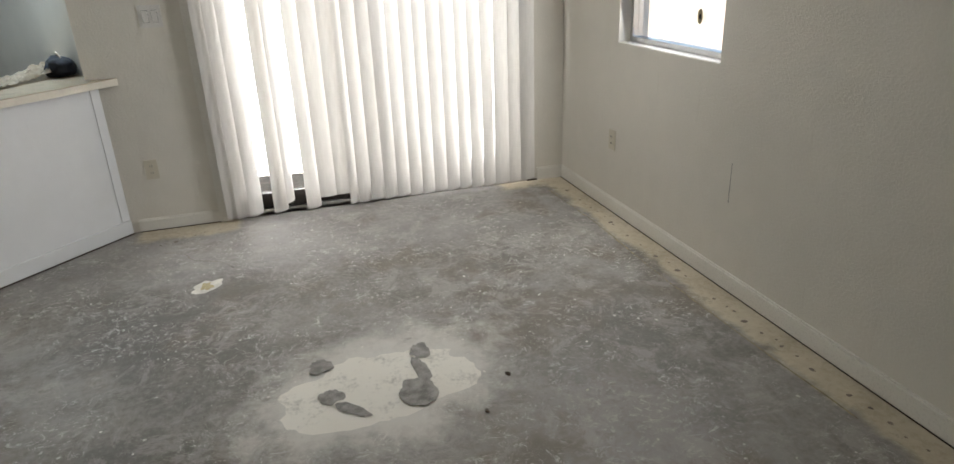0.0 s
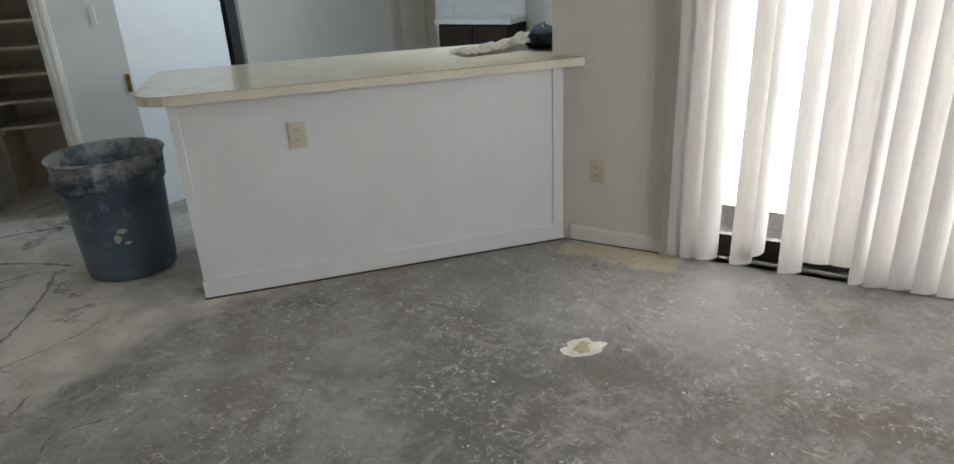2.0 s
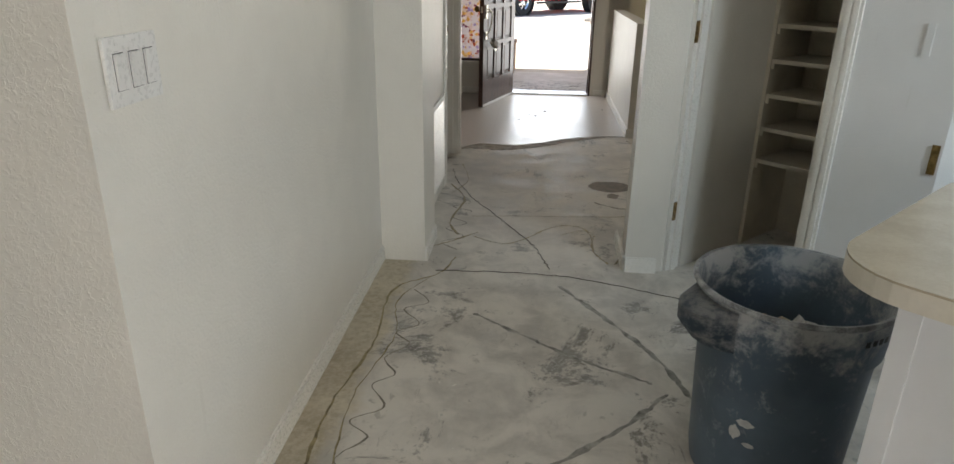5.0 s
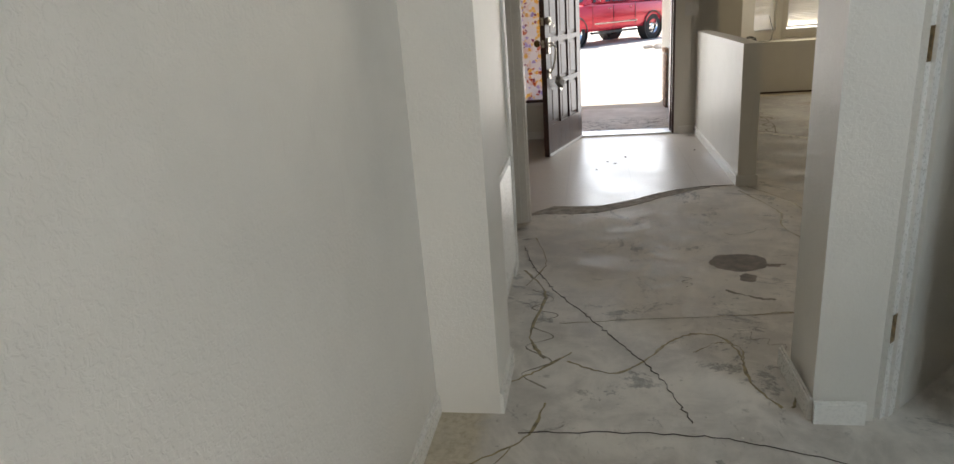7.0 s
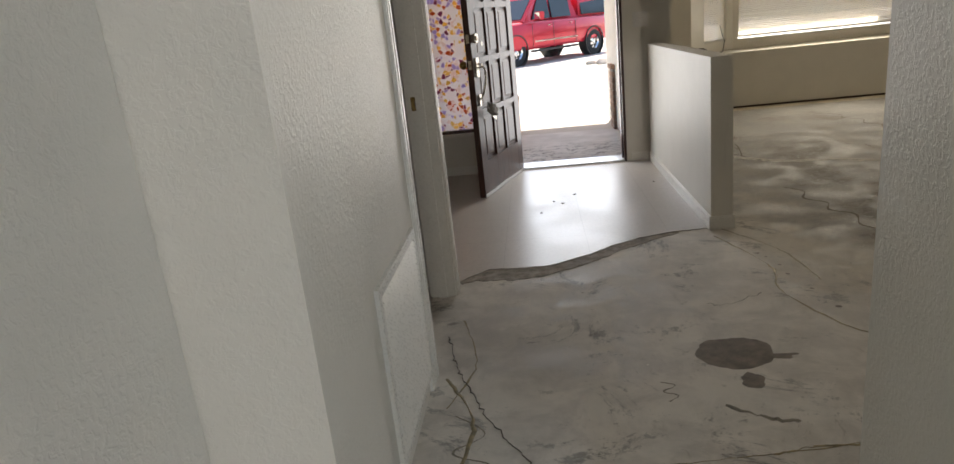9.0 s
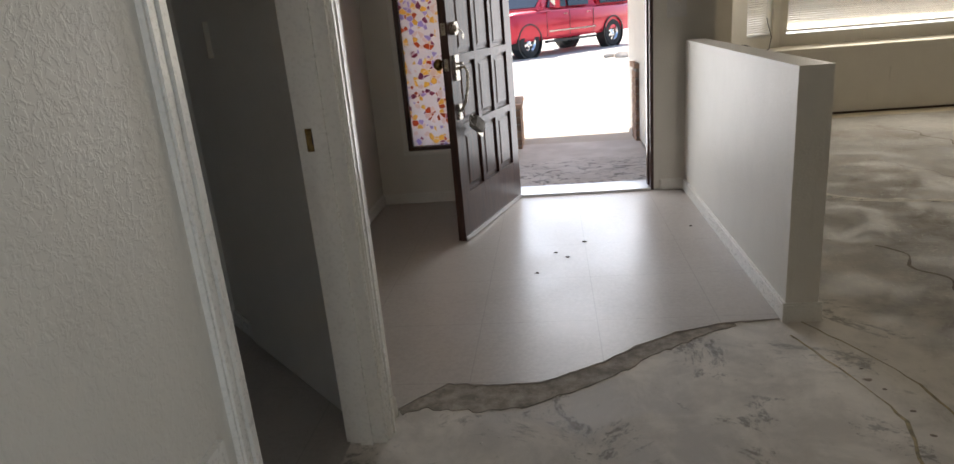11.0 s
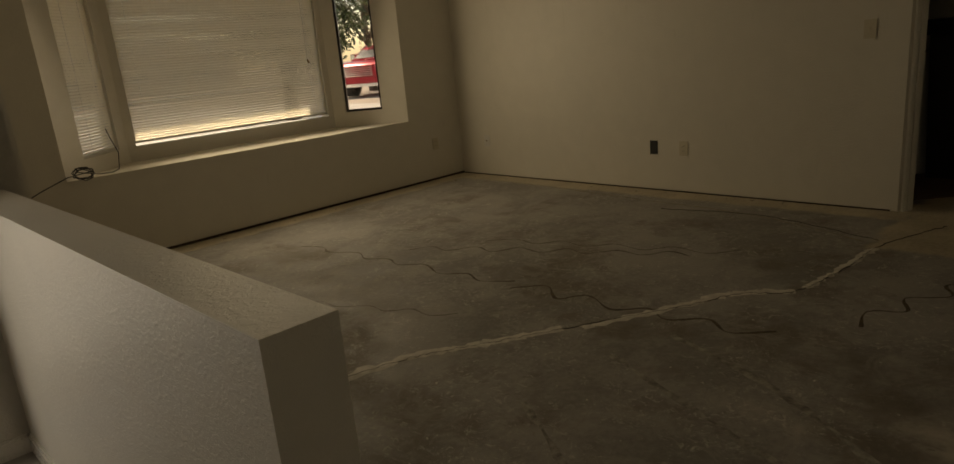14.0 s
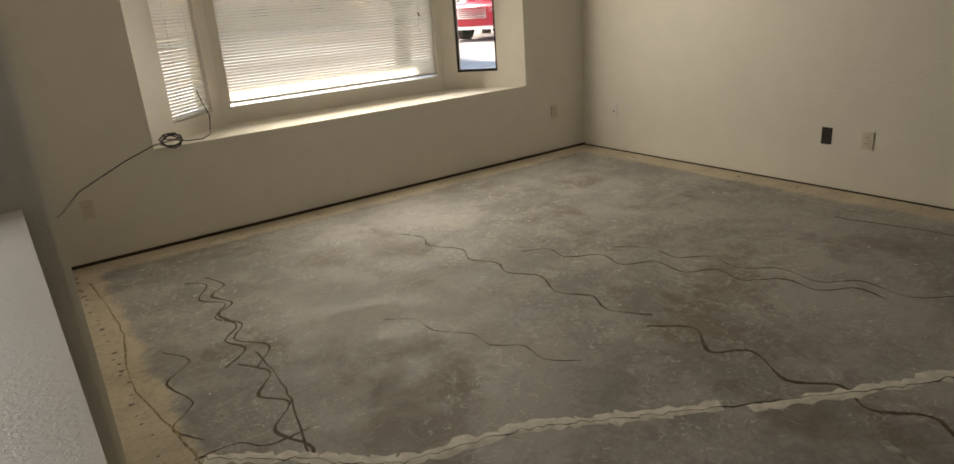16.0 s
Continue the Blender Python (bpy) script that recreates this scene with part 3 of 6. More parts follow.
# ---- trim, frames and things ----
def casing(name, p0, p1, h, label, w=0.057, t=0.016, sides="lrt", material=None):
    """Door casing round an opening from p0 to p1, standing out to the left of that way."""
    d = Vector(p1) - Vector(p0)
    L = d.length
    ob = thing(name, pose(p0[0], p0[1], 0, 0, 0, math.degrees(math.atan2(d.y, d.x))), label, "", kind="structure")
    mt = material or TRIM
    for side, a in (("l", -w), ("r", L)):
        if side in sides:
            bm = bmesh.new()
            bm_box(bm, a, a + w, 0, t * 0.6, 0, h + w)
            bm_box(bm, a + w * 0.18, a + w * 0.45, t * 0.6, t, 0, h + w * 0.7)
            bm_box(bm, a + w * 0.62, a + w * 0.9, t * 0.6, t * 0.85, 0, h + w * 0.4)
            part("side_casing", bm, mt, ob, bevel=0.002)
    if "t" in sides:
        bm = bmesh.new()
        bm_box(bm, 0, L, 0, t * 0.6, h, h + w)
        bm_box(bm, 0, L, t * 0.6, t, h + w * 0.3, h + w * 0.6)
        part("head_casing", bm, mt, ob, bevel=0.002)
    return ob


def jamb(name, p0, p1, depth, h, label, sides="lrt", t=0.018, material=None):
    """Door lining inside an opening from p0 to p1, with its stops; depth goes to the right of that way."""
    d = Vector(p1) - Vector(p0)
    L = d.length
    ob = thing(name, pose(p0[0], p0[1], 0, 0, 0, math.degrees(math.atan2(d.y, d.x))), label, "", kind="structure")
    mt = material or TRIM
    for side, a, s in (("l", 0, 1), ("r", L - t, -1)):
        if side in sides:
            bm = bmesh.new()
            bm_box(bm, a, a + t, -depth, 0.002, 0, h)
            b = a + t if s > 0 else a - 0.011
            bm_box(bm, b, b + 0.011, -depth * 0.62, -depth * 0.32, 0, h - t)
            part("side_lining", bm, mt, ob, bevel=0.0015)
    if "t" in sides:
        bm = bmesh.new()
        bm_box(bm, t, L - t, -depth, 0.002, h - t, h)
        part("head_lining", bm, mt, ob, bevel=0.0015)
    return ob


def hinge(p, az, label):
    """A butt hinge leaf on a door lining; faces along az."""
    ob = thing("hinge", pose(*p, 0, 0, az), label, "hinge")
    box_part("leaf", (-0.016, 0.016, 0, 0.003, -0.045, 0.045), BRASS, ob, bevel=0.001)
    bm = bmesh.new()
    bm_tube(bm, [(0.018, 0.005, -0.045), (0.018, 0.005, 0.045)], 0.006, 10)
    part("barrel", bm, BRASS, ob, smooth=True)
    for z in (-0.03, 0.0, 0.03):
        bm = bmesh.new()
        bm_tube(bm, [(-0.004, 0.003, z), (-0.004, 0.0045, z)], 0.004, 8)
        part("screw", bm, BRASS, ob)
    return ob


def outlet(p, az, label, material=None, group="wall outlets"):
    """A duplex socket with its plate; faces along az (0: towards -y)."""
    mt = material or IVORY
    ob = thing("outlet", pose(*p, 0, 0, az), label, "power outlet", group)
    box_part("cover_plate", (-0.035, 0.035, -0.006, 0, -0.057, 0.057), mt, ob, bevel=0.003)
    for z in (-0.02, 0.02):
        bm = bmesh.new()
        bm_prism(bm, [(0.0165 * math.cos(a), 0.0135 * math.sin(a)) for a in (2 * math.pi * k / 16 for k in range(16))], 0, 0.003)
        s = part("socket", bm, mt, ob, bevel=0.0006)
        s.matrix_basis = Matrix.Translation((0, -0.006, z)) @ pose(0, 0, 0, 90)
        for x in (-0.006, 0.006):
            box_part("slot", (x - 0.0012, x + 0.0012, -0.0012, 0, -0.004, 0.005), SLOT, s, bevel=0).matrix_basis = pose(0, 0, 0.0035, -90)
    bm = bmesh.new()
    bm_tube(bm, [(0, -0.006, 0), (0, -0.0075, 0)], 0.003, 8)
    part("screw", bm, mt, ob)
    return ob


def switch(p, az, gangs, label, style="rocker", material=None, lit=False):
    """A wall switch plate with one lever or rocker a gang; faces along az (0: towards -y)."""
    mt = material or WHITE_PL
    w = 0.035 + 0.023 * (gangs - 1)
    ob = thing("light_switch", pose(*p, 0, 0, az), label, "light switch")
    box_part("cover_plate", (-w, w, -0.006, 0, -0.058, 0.058), mt, ob, bevel=0.003)
    for k in range(gangs):
        x = (k - (gangs - 1) / 2) * 0.046
        if style == "rocker":
            box_part("bezel", (x - 0.0175, x + 0.0175, -0.008, -0.006, -0.034, 0.034), mt, ob, bevel=0.001)
            # dark rectangle that paints the shadow line round the rocker
            box_part("gap", (x - 0.0158, x + 0.0158, -0.0084, -0.008, -0.0315, 0.0315), SLOT, ob, bevel=0)
            bm = bmesh.new()
            vs, _ = bm_box(bm, x - 0.0145, x + 0.0145, -0.011, -0.008, -0.03, 0.03)
            for v in vs:
                if v.co.y < -0.01 and v.co.z > 0:
                    v.co.y = -0.014
            part("rocker", bm, mt, ob, bevel=0.001)
        else:
            box_part("bezel", (x - 0.006, x + 0.006, -0.0075, -0.006, -0.013, 0.013), mt, ob, bevel=0.0005)
            bm = bmesh.new()
            bm_box(bm, x - 0.004, x + 0.004, -0.018, -0.0075, 0.0, 0.009)
            part("lever", bm, mt, ob, bevel=0.001)
        for z in (-0.045, 0.045):
            bm = bmesh.new()
            bm_tube(bm, [(x, -0.006, z), (x, -0.0075, z)], 0.003, 8)
            part("screw", bm, mt, ob)
    return ob


# door linings and casings
CAS = "cream painted door casing with moulded edge"
casing("door_casing", (-1.15, -2.69), (-1.15, -3.45), DOOR_H, CAS + " round the side doorway", sides="lrt")
jamb("door_lining", (-1.15, -2.69), (-1.15, -3.45), 0.12, DOOR_H, "cream painted door lining of the side doorway")
jamb("door_lining", pantry(-0.03, 0.0), pantry(0.58, 0.0), -0.1, DOOR_H, "cream painted pantry door lining with hinges left on")
ob = casing("door_casing", pantry(0.58, 0.0), pantry(-0.03, 0.0), DOOR_H, CAS + " round the pantry", w=0.06)
q0, q1 = (5.46 - 0.7071 * 0.18, -2.3 + 0.7071 * 0.18), (5.46 - 0.7071 * 0.94, -2.3 + 0.7071 * 0.94)
casing("door_casing", q0, q1, DOOR_H, CAS + " round the narrow doorway")
jamb("door_lining", q0, q1, 0.12, DOOR_H, "cream painted lining of the narrow doorway")
casing("door_casing", (-2.1, -1.85), (-2.75, -1.85), DOOR_H, CAS + " round the dark doorway", w=0.075)
jamb("door_lining", (3.3, -5.95), (3.3, -4.6), 0.12, DOOR_H, "white painted lining of the kitchen doorway")
for z in (0.3, 1.1, 1.82):
    u = pantry(-0.03 + 0.0185, 0.02)
    hinge((u[0], u[1], z), 45, "tarnished brass hinge still screwed to the pantry door lining")
# strike plate of the side doorway
ob = thing("strike_plate", pose(-1.222, -2.7085, 0.915, 0, 0, 0), "tarnished brass strike plate in the cream door lining", "strike plate")
box_part("plate", (-0.024, 0.02, -0.003, 0, -0.03, 0.03), BRASS, ob, bevel=0.001)
box_part("latch_hole", (-0.008, 0.008, -0.0042, -0.003, -0.012, 0.012), SLOT, ob, bevel=0)
box_part("lip", (0.0205, 0.03, -0.006, 0.0, -0.018, 0.018), BRASS, ob, bevel=0.001)

# baseboards
SK = "cream painted baseboard"
for a, b in (((-1.28, -4.773), (-1.28, -6.76)), ((-1.07, -4.45), (-1.07, -4.77)), ((-1.15, -3.51), (-1.15, -3.58)), ((-0.115, -4.76), (-0.115, -4.42)), ((0.03, -4.772), (-0.115, -4.772)), ((-1.78, 0), (-1.78, -1.92)), ((-1.78, -1.95), (-1.15, -2.58)),
             ((-0.96, 0.0), (-1.8, 0.0)), ((0.2, 0.0), (0.06, 0.0)), ((0.212, -1.98), (0.212, -0.013)), ((0.34, -1.9805), (0.2, -1.9805)), ((0.328, -0.001), (0.328, -1.98)), ((-4.3, -10.66), (1.29, -10.66)), ((1.29, -10.66), (1.29, -10.47)),
             ((1.29, -8.42), (1.29, -7.95)), ((-1.28, -6.76), (-4.3, -6.76)), ((-1.44, -2.41), (-2.0, -1.85))):
    d = Vector(b) - Vector(a)
    # the boards stand out into the room, to the left of a way that keeps the room on its left
    skirting(a, b, SK + " along the textured wall", h=0.075 if a[1] > -9 else 0.085)

# pony wall between entry and living room
bm = bmesh.new()
bm_box(bm, 0.212, 0.328, -1.98, -0.001, 0, 0.935)
structure("wall_pony", bm, WALL, "low textured cream wall between entry and living room", 0.006)


def ribbon(bm, pts, w, h, wf=None, z=0.0):
    """A low ridge along pts of the plan."""
    k = len(pts)
    rows = []
    for i, p in enumerate(pts):
        a, b = Vector(pts[max(i - 1, 0)]), Vector(pts[min(i + 1, k - 1)])
        d = (b - a).normalized() if (b - a).length > 1e-6 else Vector((1, 0))
        n = Vector((-d.y, d.x))
        ww = w * (wf(i) if wf else 1) * 0.5
        p = Vector(p)
        rows.append([bm.verts.new((*(p + n * s * ww), zz)) for s, zz in ((1, z + 0.0003), (0.35, z + h), (-0.35, z + h), (-1, z + 0.0003))])
    for a, b in zip(rows, rows[1:]):
        for i in range(3):
            bm.faces.new((a[i], b[i], b[i + 1], a[i + 1]))


def smooth_path(pts, steps=10, jitter=0.004, seed=1):
    """A Catmull-Rom curve through pts with a slight wobble."""
    rr = random.Random(seed)
    P = [Vector(p) for p in (pts[0], *pts, pts[-1])]
    out = []
    for a, b, c, d in zip(P, P[1:], P[2:], P[3:]):
        for k in range(steps):
            t = k / steps
            q = 0.5 * ((2 * b) + (c - a) * t + (2 * a - 5 * b + 4 * c - d) * t * t + (3 * b - a - 3 * c + d) * t ** 3)
            out.append((q.x + rr.uniform(-jitter, jitter), q.y + rr.uniform(-jitter, jitter)))
    out.append(tuple(P[-1]))
    return out


def zigzag(p0, p1, n, amp, seed, steps=6):
    """Trowel glue line that swings from side to side between p0 and p1."""
    rr = random.Random(seed)
    a, b = Vector(p0), Vector(p1)
    d = (b - a)
    nrm = Vector((-d.y, d.x)).normalized()
    pts = [a + d * ((i + rr.uniform(-0.15, 0.15)) / n) + nrm * amp * rr.uniform(0.6, 1.2) * (1 if i % 2 else -1) for i in range(n + 1)]
    return smooth_path([tuple(p) for p in pts], steps, 0.002, seed)


def marks(name, lines, material, label, category, w=0.012, h=0.0012):
    """Lines on the floor, each (points, width factor), as one thing that nobody could count."""
    bm = bmesh.new()
    for n, (pts, f) in enumerate(lines):
        rr = random.Random(n + 7)
        ph = rr.uniform(0, 6)
        ribbon(bm, pts, w * f, h, lambda i: 0.75 + 0.45 * math.sin(i * 0.7 + ph) * math.sin(i * 0.23 + ph))
    return tagged(part(name, bm, material, None, label, smooth=False), category=category, kind="stuff")


# glue left on the slab
marks("adhesive_lines", [
    (zigzag((1.12, 1.66), (0.9, 0.55), 8, 0.045, 1), 1.2), (zigzag((1.02, 1.7), (1.0, 0.5), 8, 0.05, 2), 1.0), (zigzag((0.95, 0.55), (0.86, -0.3), 6, 0.05, 3), 1.2),
    (smooth_path([(1.0, 0.62), (0.98, 0.2), (0.86, -0.35)]), 0.8), (zigzag((2.25, 1.5), (2.42, -0.3), 11, 0.04, 4), 1.2), (zigzag((2.42, -0.35), (2.5, -1.7), 9, 0.055, 5), 1.5),
    (zigzag((2.6, 0.75), (3.35, -0.9), 12, 0.045, 6), 1.1), (zigzag((3.0, 0.4), (3.5, -1.1), 9, 0.05, 7), 0.9), (zigzag((1.6, 0.5), (1.95, -0.4), 7, 0.03, 8), 0.6),
    (zigzag((0.72, 0.9), (0.6, 0.1), 5, 0.05, 9), 0.8), (zigzag((0.9, -1.2), (1.0, -2.2), 7, 0.04, 10), 1.3), (zigzag((2.8, -1.9), (3.6, -2.2), 6, 0.05, 11), 1.2),
    (zigzag((0.6, 0.05), (0.95, -0.1), 3, 0.03, 12), 0.9)], GLUE_B, "brown zigzag lines of old adhesive on the living room slab", "adhesive residue", 0.013, 0.0007)
marks("adhesive_lines", [
    (smooth_path([(-1.19, -6.9), (-1.18, -6.28), (-1.19, -5.95), (-1.14, -5.55), (-1.16, -5.1), (-0.98, -4.9), (-0.93, -4.7)]), 1.1),
    (smooth_path([(-1.12, -6.9), (-1.1, -6.3), (-1.13, -5.9), (-1.07, -5.5), (-1.12, -5.2), (-1.02, -4.95)]), 0.6),
    (smooth_path([(-4.0, -6.96), (-2.4, -6.94), (-1.6, -6.97), (-1.1, -6.93), (-0.75, -6.75)]), 0.9),
    (smooth_path([(-1.1, -6.9), (-1.0, -6.75), (-0.8, -6.7)]), 0.7),
    (smooth_path([(0.2, -2.1), (0.33, -2.6), (0.28, -2.9), (0.42, -3.3), (0.6, -3.35)]), 1.2),
    (smooth_path([(-1.1, -3.5), (-0.98, -3.8), (-1.02, -4.2), (-0.95, -4.4)]), 1.6),
    (smooth_path([(-1.08, -3.0), (-1.0, -3.4), (-1.08, -3.7)]), 0.8),
    (smooth_path([(-0.9, -4.1), (-0.58, -4.06), (-0.25, -4.03), (0.08, -3.99), (0.45, -3.9)]), 0.5), (smooth_path([(-0.12, -4.02), (0.0, -3.99), (0.14, -3.99)]), 1.0),
    (smooth_path([(-0.86, -4.42), (-0.7, -4.5), (-0.58, -4.4), (-0.48, -4.26), (-0.38, -4.19), (-0.28, -4.22), (-0.24, -4.35), (-0.24, -4.55), (-0.18, -4.7)]), 1.2), (smooth_path([(-0.4, -4.34), (-0.3, -4.26), (-0.23, -4.3), (-0.24, -4.42)]), 0.6), (smooth_path([(-1.1, -4.6), (-0.98, -4.5), (-0.85, -4.35)]), 1.3),
    (smooth_path([(-0.15, -4.7), (-0.05, -4.5), (0.12, -4.4), (0.2, -4.1)]), 0.9),
    (smooth_path([(0.25, -1.95), (0.45, -2.4), (0.48, -2.8)]), 0.9),
    (smooth_path([(0.55, 2.1), (0.58, 1.3), (0.52, 0.7), (0.6, 0.0), (0.55, -0.6)]), 1.0),
    (smooth_path([(0.7, 2.18), (2.0, 2.2), (3.2, 2.14), (4.4, 2.18)]), 0.6),
    (smooth_path([(4.55, 2.0), (4.5, 1.0), (4.4, 0.2), (4.3, -0.8), (4.0, -1.6)]), 0.7),
    (smooth_path([(1.05, -10.46), (0.4, -10.48), (-0.4, -10.46), (-1.5, -10.49)]), 0.6),
    ], GLUE, "yellowish brown beads of old glue beside the walls", "adhesive residue", 0.01)
marks("adhesive_lines", [
    (zigzag((-1.02, -5.1), (-1.08, -6.4), 14, 0.045, 21), 0.7), (zigzag((-1.02, -6.5), (-0.9, -6.9), 5, 0.05, 22), 0.7), (zigzag((-3.6, -7.12), (-0.7, -7.08), 22, 0.05, 23), 1.1),
    (zigzag((-2.2, -7.25), (-1.0, -7.2), 10, 0.04, 24), 0.8), (zigzag((-0.98, -3.75), (-0.97, -4.6), 9, 0.055, 25), 0.8), (zigzag((-0.34, -3.6), (-0.33, -3.72), 4, 0.022, 41), 0.8), (zigzag((-0.2, -4.15), (-0.06, -4.32), 6, 0.03, 42), 0.4), (zigzag((0.9, -8.12), (0.55, -8.5), 4, 0.02, 26), 0.5),
    (smooth_path([(-0.75, -6.45), (-0.45, -6.5), (-0.3, -6.47)], 10, 0.006, 9), 0.6), (smooth_path([(0.2, -2.9), (0.02, -3.0), (-0.05, -2.98)], 8, 0.01, 3), 0.6),
    (smooth_path([(-0.18, -3.76), (-0.1, -3.83), (0.0, -3.87)], 8, 0.008, 3), 2.0),
], GLUE_G, "dark scuffs and adhesive swirls on the hall slab", "adhesive residue", 0.010, 0.0006)
SCUFF = plain("grey_scuff", (0.38, 0.36, 0.325), 0.85, vary=0.3, scale=22)
marks("wheel_scuffs", [
    (smooth_path([(-0.95, -6.28), (-0.72, -6.3), (-0.5, -6.2), (-0.25, -5.98), (-0.08, -5.78)], 16, 0.004, 5), 1.0),
    (smooth_path([(-0.78, -5.28), (-0.6, -5.42), (-0.35, -5.6), (-0.12, -5.72)], 16, 0.004, 6), 0.9),
    (smooth_path([(-0.42, -4.98), (-0.25, -5.25), (-0.08, -5.55), (0.0, -5.8)], 16, 0.004, 8), 1.2),
    (smooth_path([(2.0, -1.25), (1.85, -1.6), (1.65, -2.1), (1.5, -2.6)], 14, 0.005, 8), 1.6), (smooth_path([(2.3, -1.35), (2.1, -1.85), (1.8, -2.3)], 14, 0.005, 9), 1.8),
    (smooth_path([(1.5, -1.2), (1.25, -1.6), (0.95, -1.9)], 14, 0.004, 10), 1.4)], SCUFF, "broad soft grey scuffs worn into the slab", "floor scuff", 0.022, 0.0004)
marks("slab_cracks", [
    (smooth_path([(-1.13, -3.15), (-1.09, -3.35), (-1.03, -3.54), (-0.93, -3.78), (-0.83, -3.96), (-0.75, -4.11), (-0.64, -4.32), (-0.54, -4.53), (-0.47, -4.8)], 12, 0.008, 3), 1.0),
    (smooth_path([(-1.0, -4.87), (-0.5, -4.86), (-0.19, -4.93), (0.15, -5.08), (0.3, -5.2)], 14, 0.006, 4), 0.8),
    (smooth_path([(0.6, 0.02), (0.86, -0.21), (1.1, -0.44), (1.5, -0.57), (1.8, -0.75), (2.13, -0.95), (2.6, -1.23), (2.88, -1.37), (3.05, -1.58), (3.5, -1.66), (4.0, -1.71), (4.5, -1.9)], 16, 0.01, 5), 1.3),
    (smooth_path([(4.2, -0.2), (4.3, -0.9), (4.05, -1.66)], 10, 0.01, 6), 0.7)], CRACK, "thin dark cracks across the slab", "floor crack", 0.004, 0.003)
bm = bmesh.new()
rnd = random.Random(12)
for pts, w in (([(0.62, 0.0), (0.86, -0.2), (1.1, -0.435), (1.5, -0.56), (1.8, -0.74), (2.1, -0.915)], 0.075), ([(2.16, -0.99), (2.6, -1.22), (2.88, -1.36), (3.05, -1.58)], 0.07), ([(3.12, -1.6), (3.5, -1.65), (3.9, -1.69)], 0.05)):
    sp = smooth_path(pts, 16, 0.012, 3)
    ribbon(bm, sp, w, 0.0022, lambda i: 0.8 + 0.4 * noise.noise((i * 0.21, w * 90, 0)) + 0.15 * math.sin(i * 1.9))
tagged(part("crack_filler", bm, PATCH, None, "pale filler band trowelled over the long crack"), category="floor patch", kind="stuff")


def blob(bm, cx, cy, rx, ry, h, seed, segs=40, rings=5, z=0.0, rot=0.0, rough=0.25):
    """A low mound with an uneven outline."""
    ca, sa = math.cos(rot), math.sin(rot)
    prev = None
    top = bm.verts.new((cx, cy, z + h))
    for r in range(1, rings + 1):
        f = r / rings
        ring = []
        for i in range(segs):
            a = 2 * math.pi * i / segs
            e = 1 + rough * noise.noise((math.cos(a) * 1.6 + seed, math.sin(a) * 1.6, seed * 2.3)) + rough * 0.4 * noise.noise((math.cos(a) * 6, math.sin(a) * 6 + seed, 1))
            x, y = rx * f * e * math.cos(a), ry * f * e * math.sin(a)
            zz = z + h * (1 - f ** 2.5) * (1 + 0.5 * noise.noise((x * 20, y * 20, seed))) + 0.0003
            ring.append(bm.verts.new((cx + x * ca - y * sa, cy + x * sa + y * ca, max(zz, z + 0.0003))))
        for i in range(segs):
            j = (i + 1) % segs
            if prev:
                bm.faces.new((prev[i], ring[i], ring[j], prev[j]))
            else:
                bm.faces.new((top, ring[i], ring[j]))
        prev = ring


def powder_material():
    """Powder that thins out into the slab, with darker bare prints in it."""
    m, nt, b = mat("spilled_powder", 0.95)
    n = Net(nt)
    mid, fine = n.noise(7, 5, 0.65), n.noise(55, 5, 0.7)
    f = n.math("ADD", n.math("MULTIPLY", mid, 0.6), n.math("MULTIPLY", fine, 0.4))
    col = n.mix(n.ramp(f, 0.32, 0.5), (0.42, 0.4, 0.36), (0.74, 0.71, 0.64))
    nt.links.new(col, b.inputs["Base Color"])
    n.bump(fine, 0.6, 0.003, b)
    return m


POWDER2 = powder_material()
pile = thing("powder_spill", pose(-0.72, -8.8, 0), "spilled white powder with dark scoop prints on the bare slab", "powder spill")
bm = bmesh.new()
blob(bm, -0.05, -0.24, 0.36, 0.22, 0.005, 3.1, 70, 9, rough=0.28, rot=-1.4)
part("powder", bm, POWDER2, pile, smooth=True)
GREYP = plain("grey_slab_print", (0.3, 0.285, 0.265), 0.9, vary=0.25, scale=20, bump=0.5)
for x, y, rx, ry, rot in ((0.15, -0.04, 0.052, 0.043, 0.3), (-0.065, -0.055, 0.05, 0.045, 0.2), (-0.165, -0.12, 0.085, 0.024, 0.75), (0.125, -0.425, 0.058, 0.04, 0.0), (0.0, -0.4, 0.085, 0.028, 0.1), (-0.14, -0.36, 0.1, 0.07, 0.1)):
    bm = bmesh.new()
    blob(bm, x, y, rx, ry, 0.001, x * 9 + 2, 26, 4, z=0.0055, rot=rot, rough=0.4)
    part("print", bm, GREYP, pile, smooth=True)
patch = thing("mortar_patch", pose(0.35, -8.37, 0), "small tan mortar patch with a white rim on the slab", "floor patch")
bm = bmesh.new()
blob(bm, 0, 0, 0.085, 0.055, 0.002, 5, 34, 5, rough=0.4, rot=-0.8)
part("rim", bm, PATCH, patch, smooth=True)
bm = bmesh.new()
blob(bm, 0, 0, 0.05, 0.035, 0.0045, 9, 24, 4, rough=0.5)
part("centre", bm, TAN, patch, smooth=True)
ob = thing("round_stain", pose(-0.06, -3.42, 0), "round grey brown stain on the pale hall slab", "floor stain")
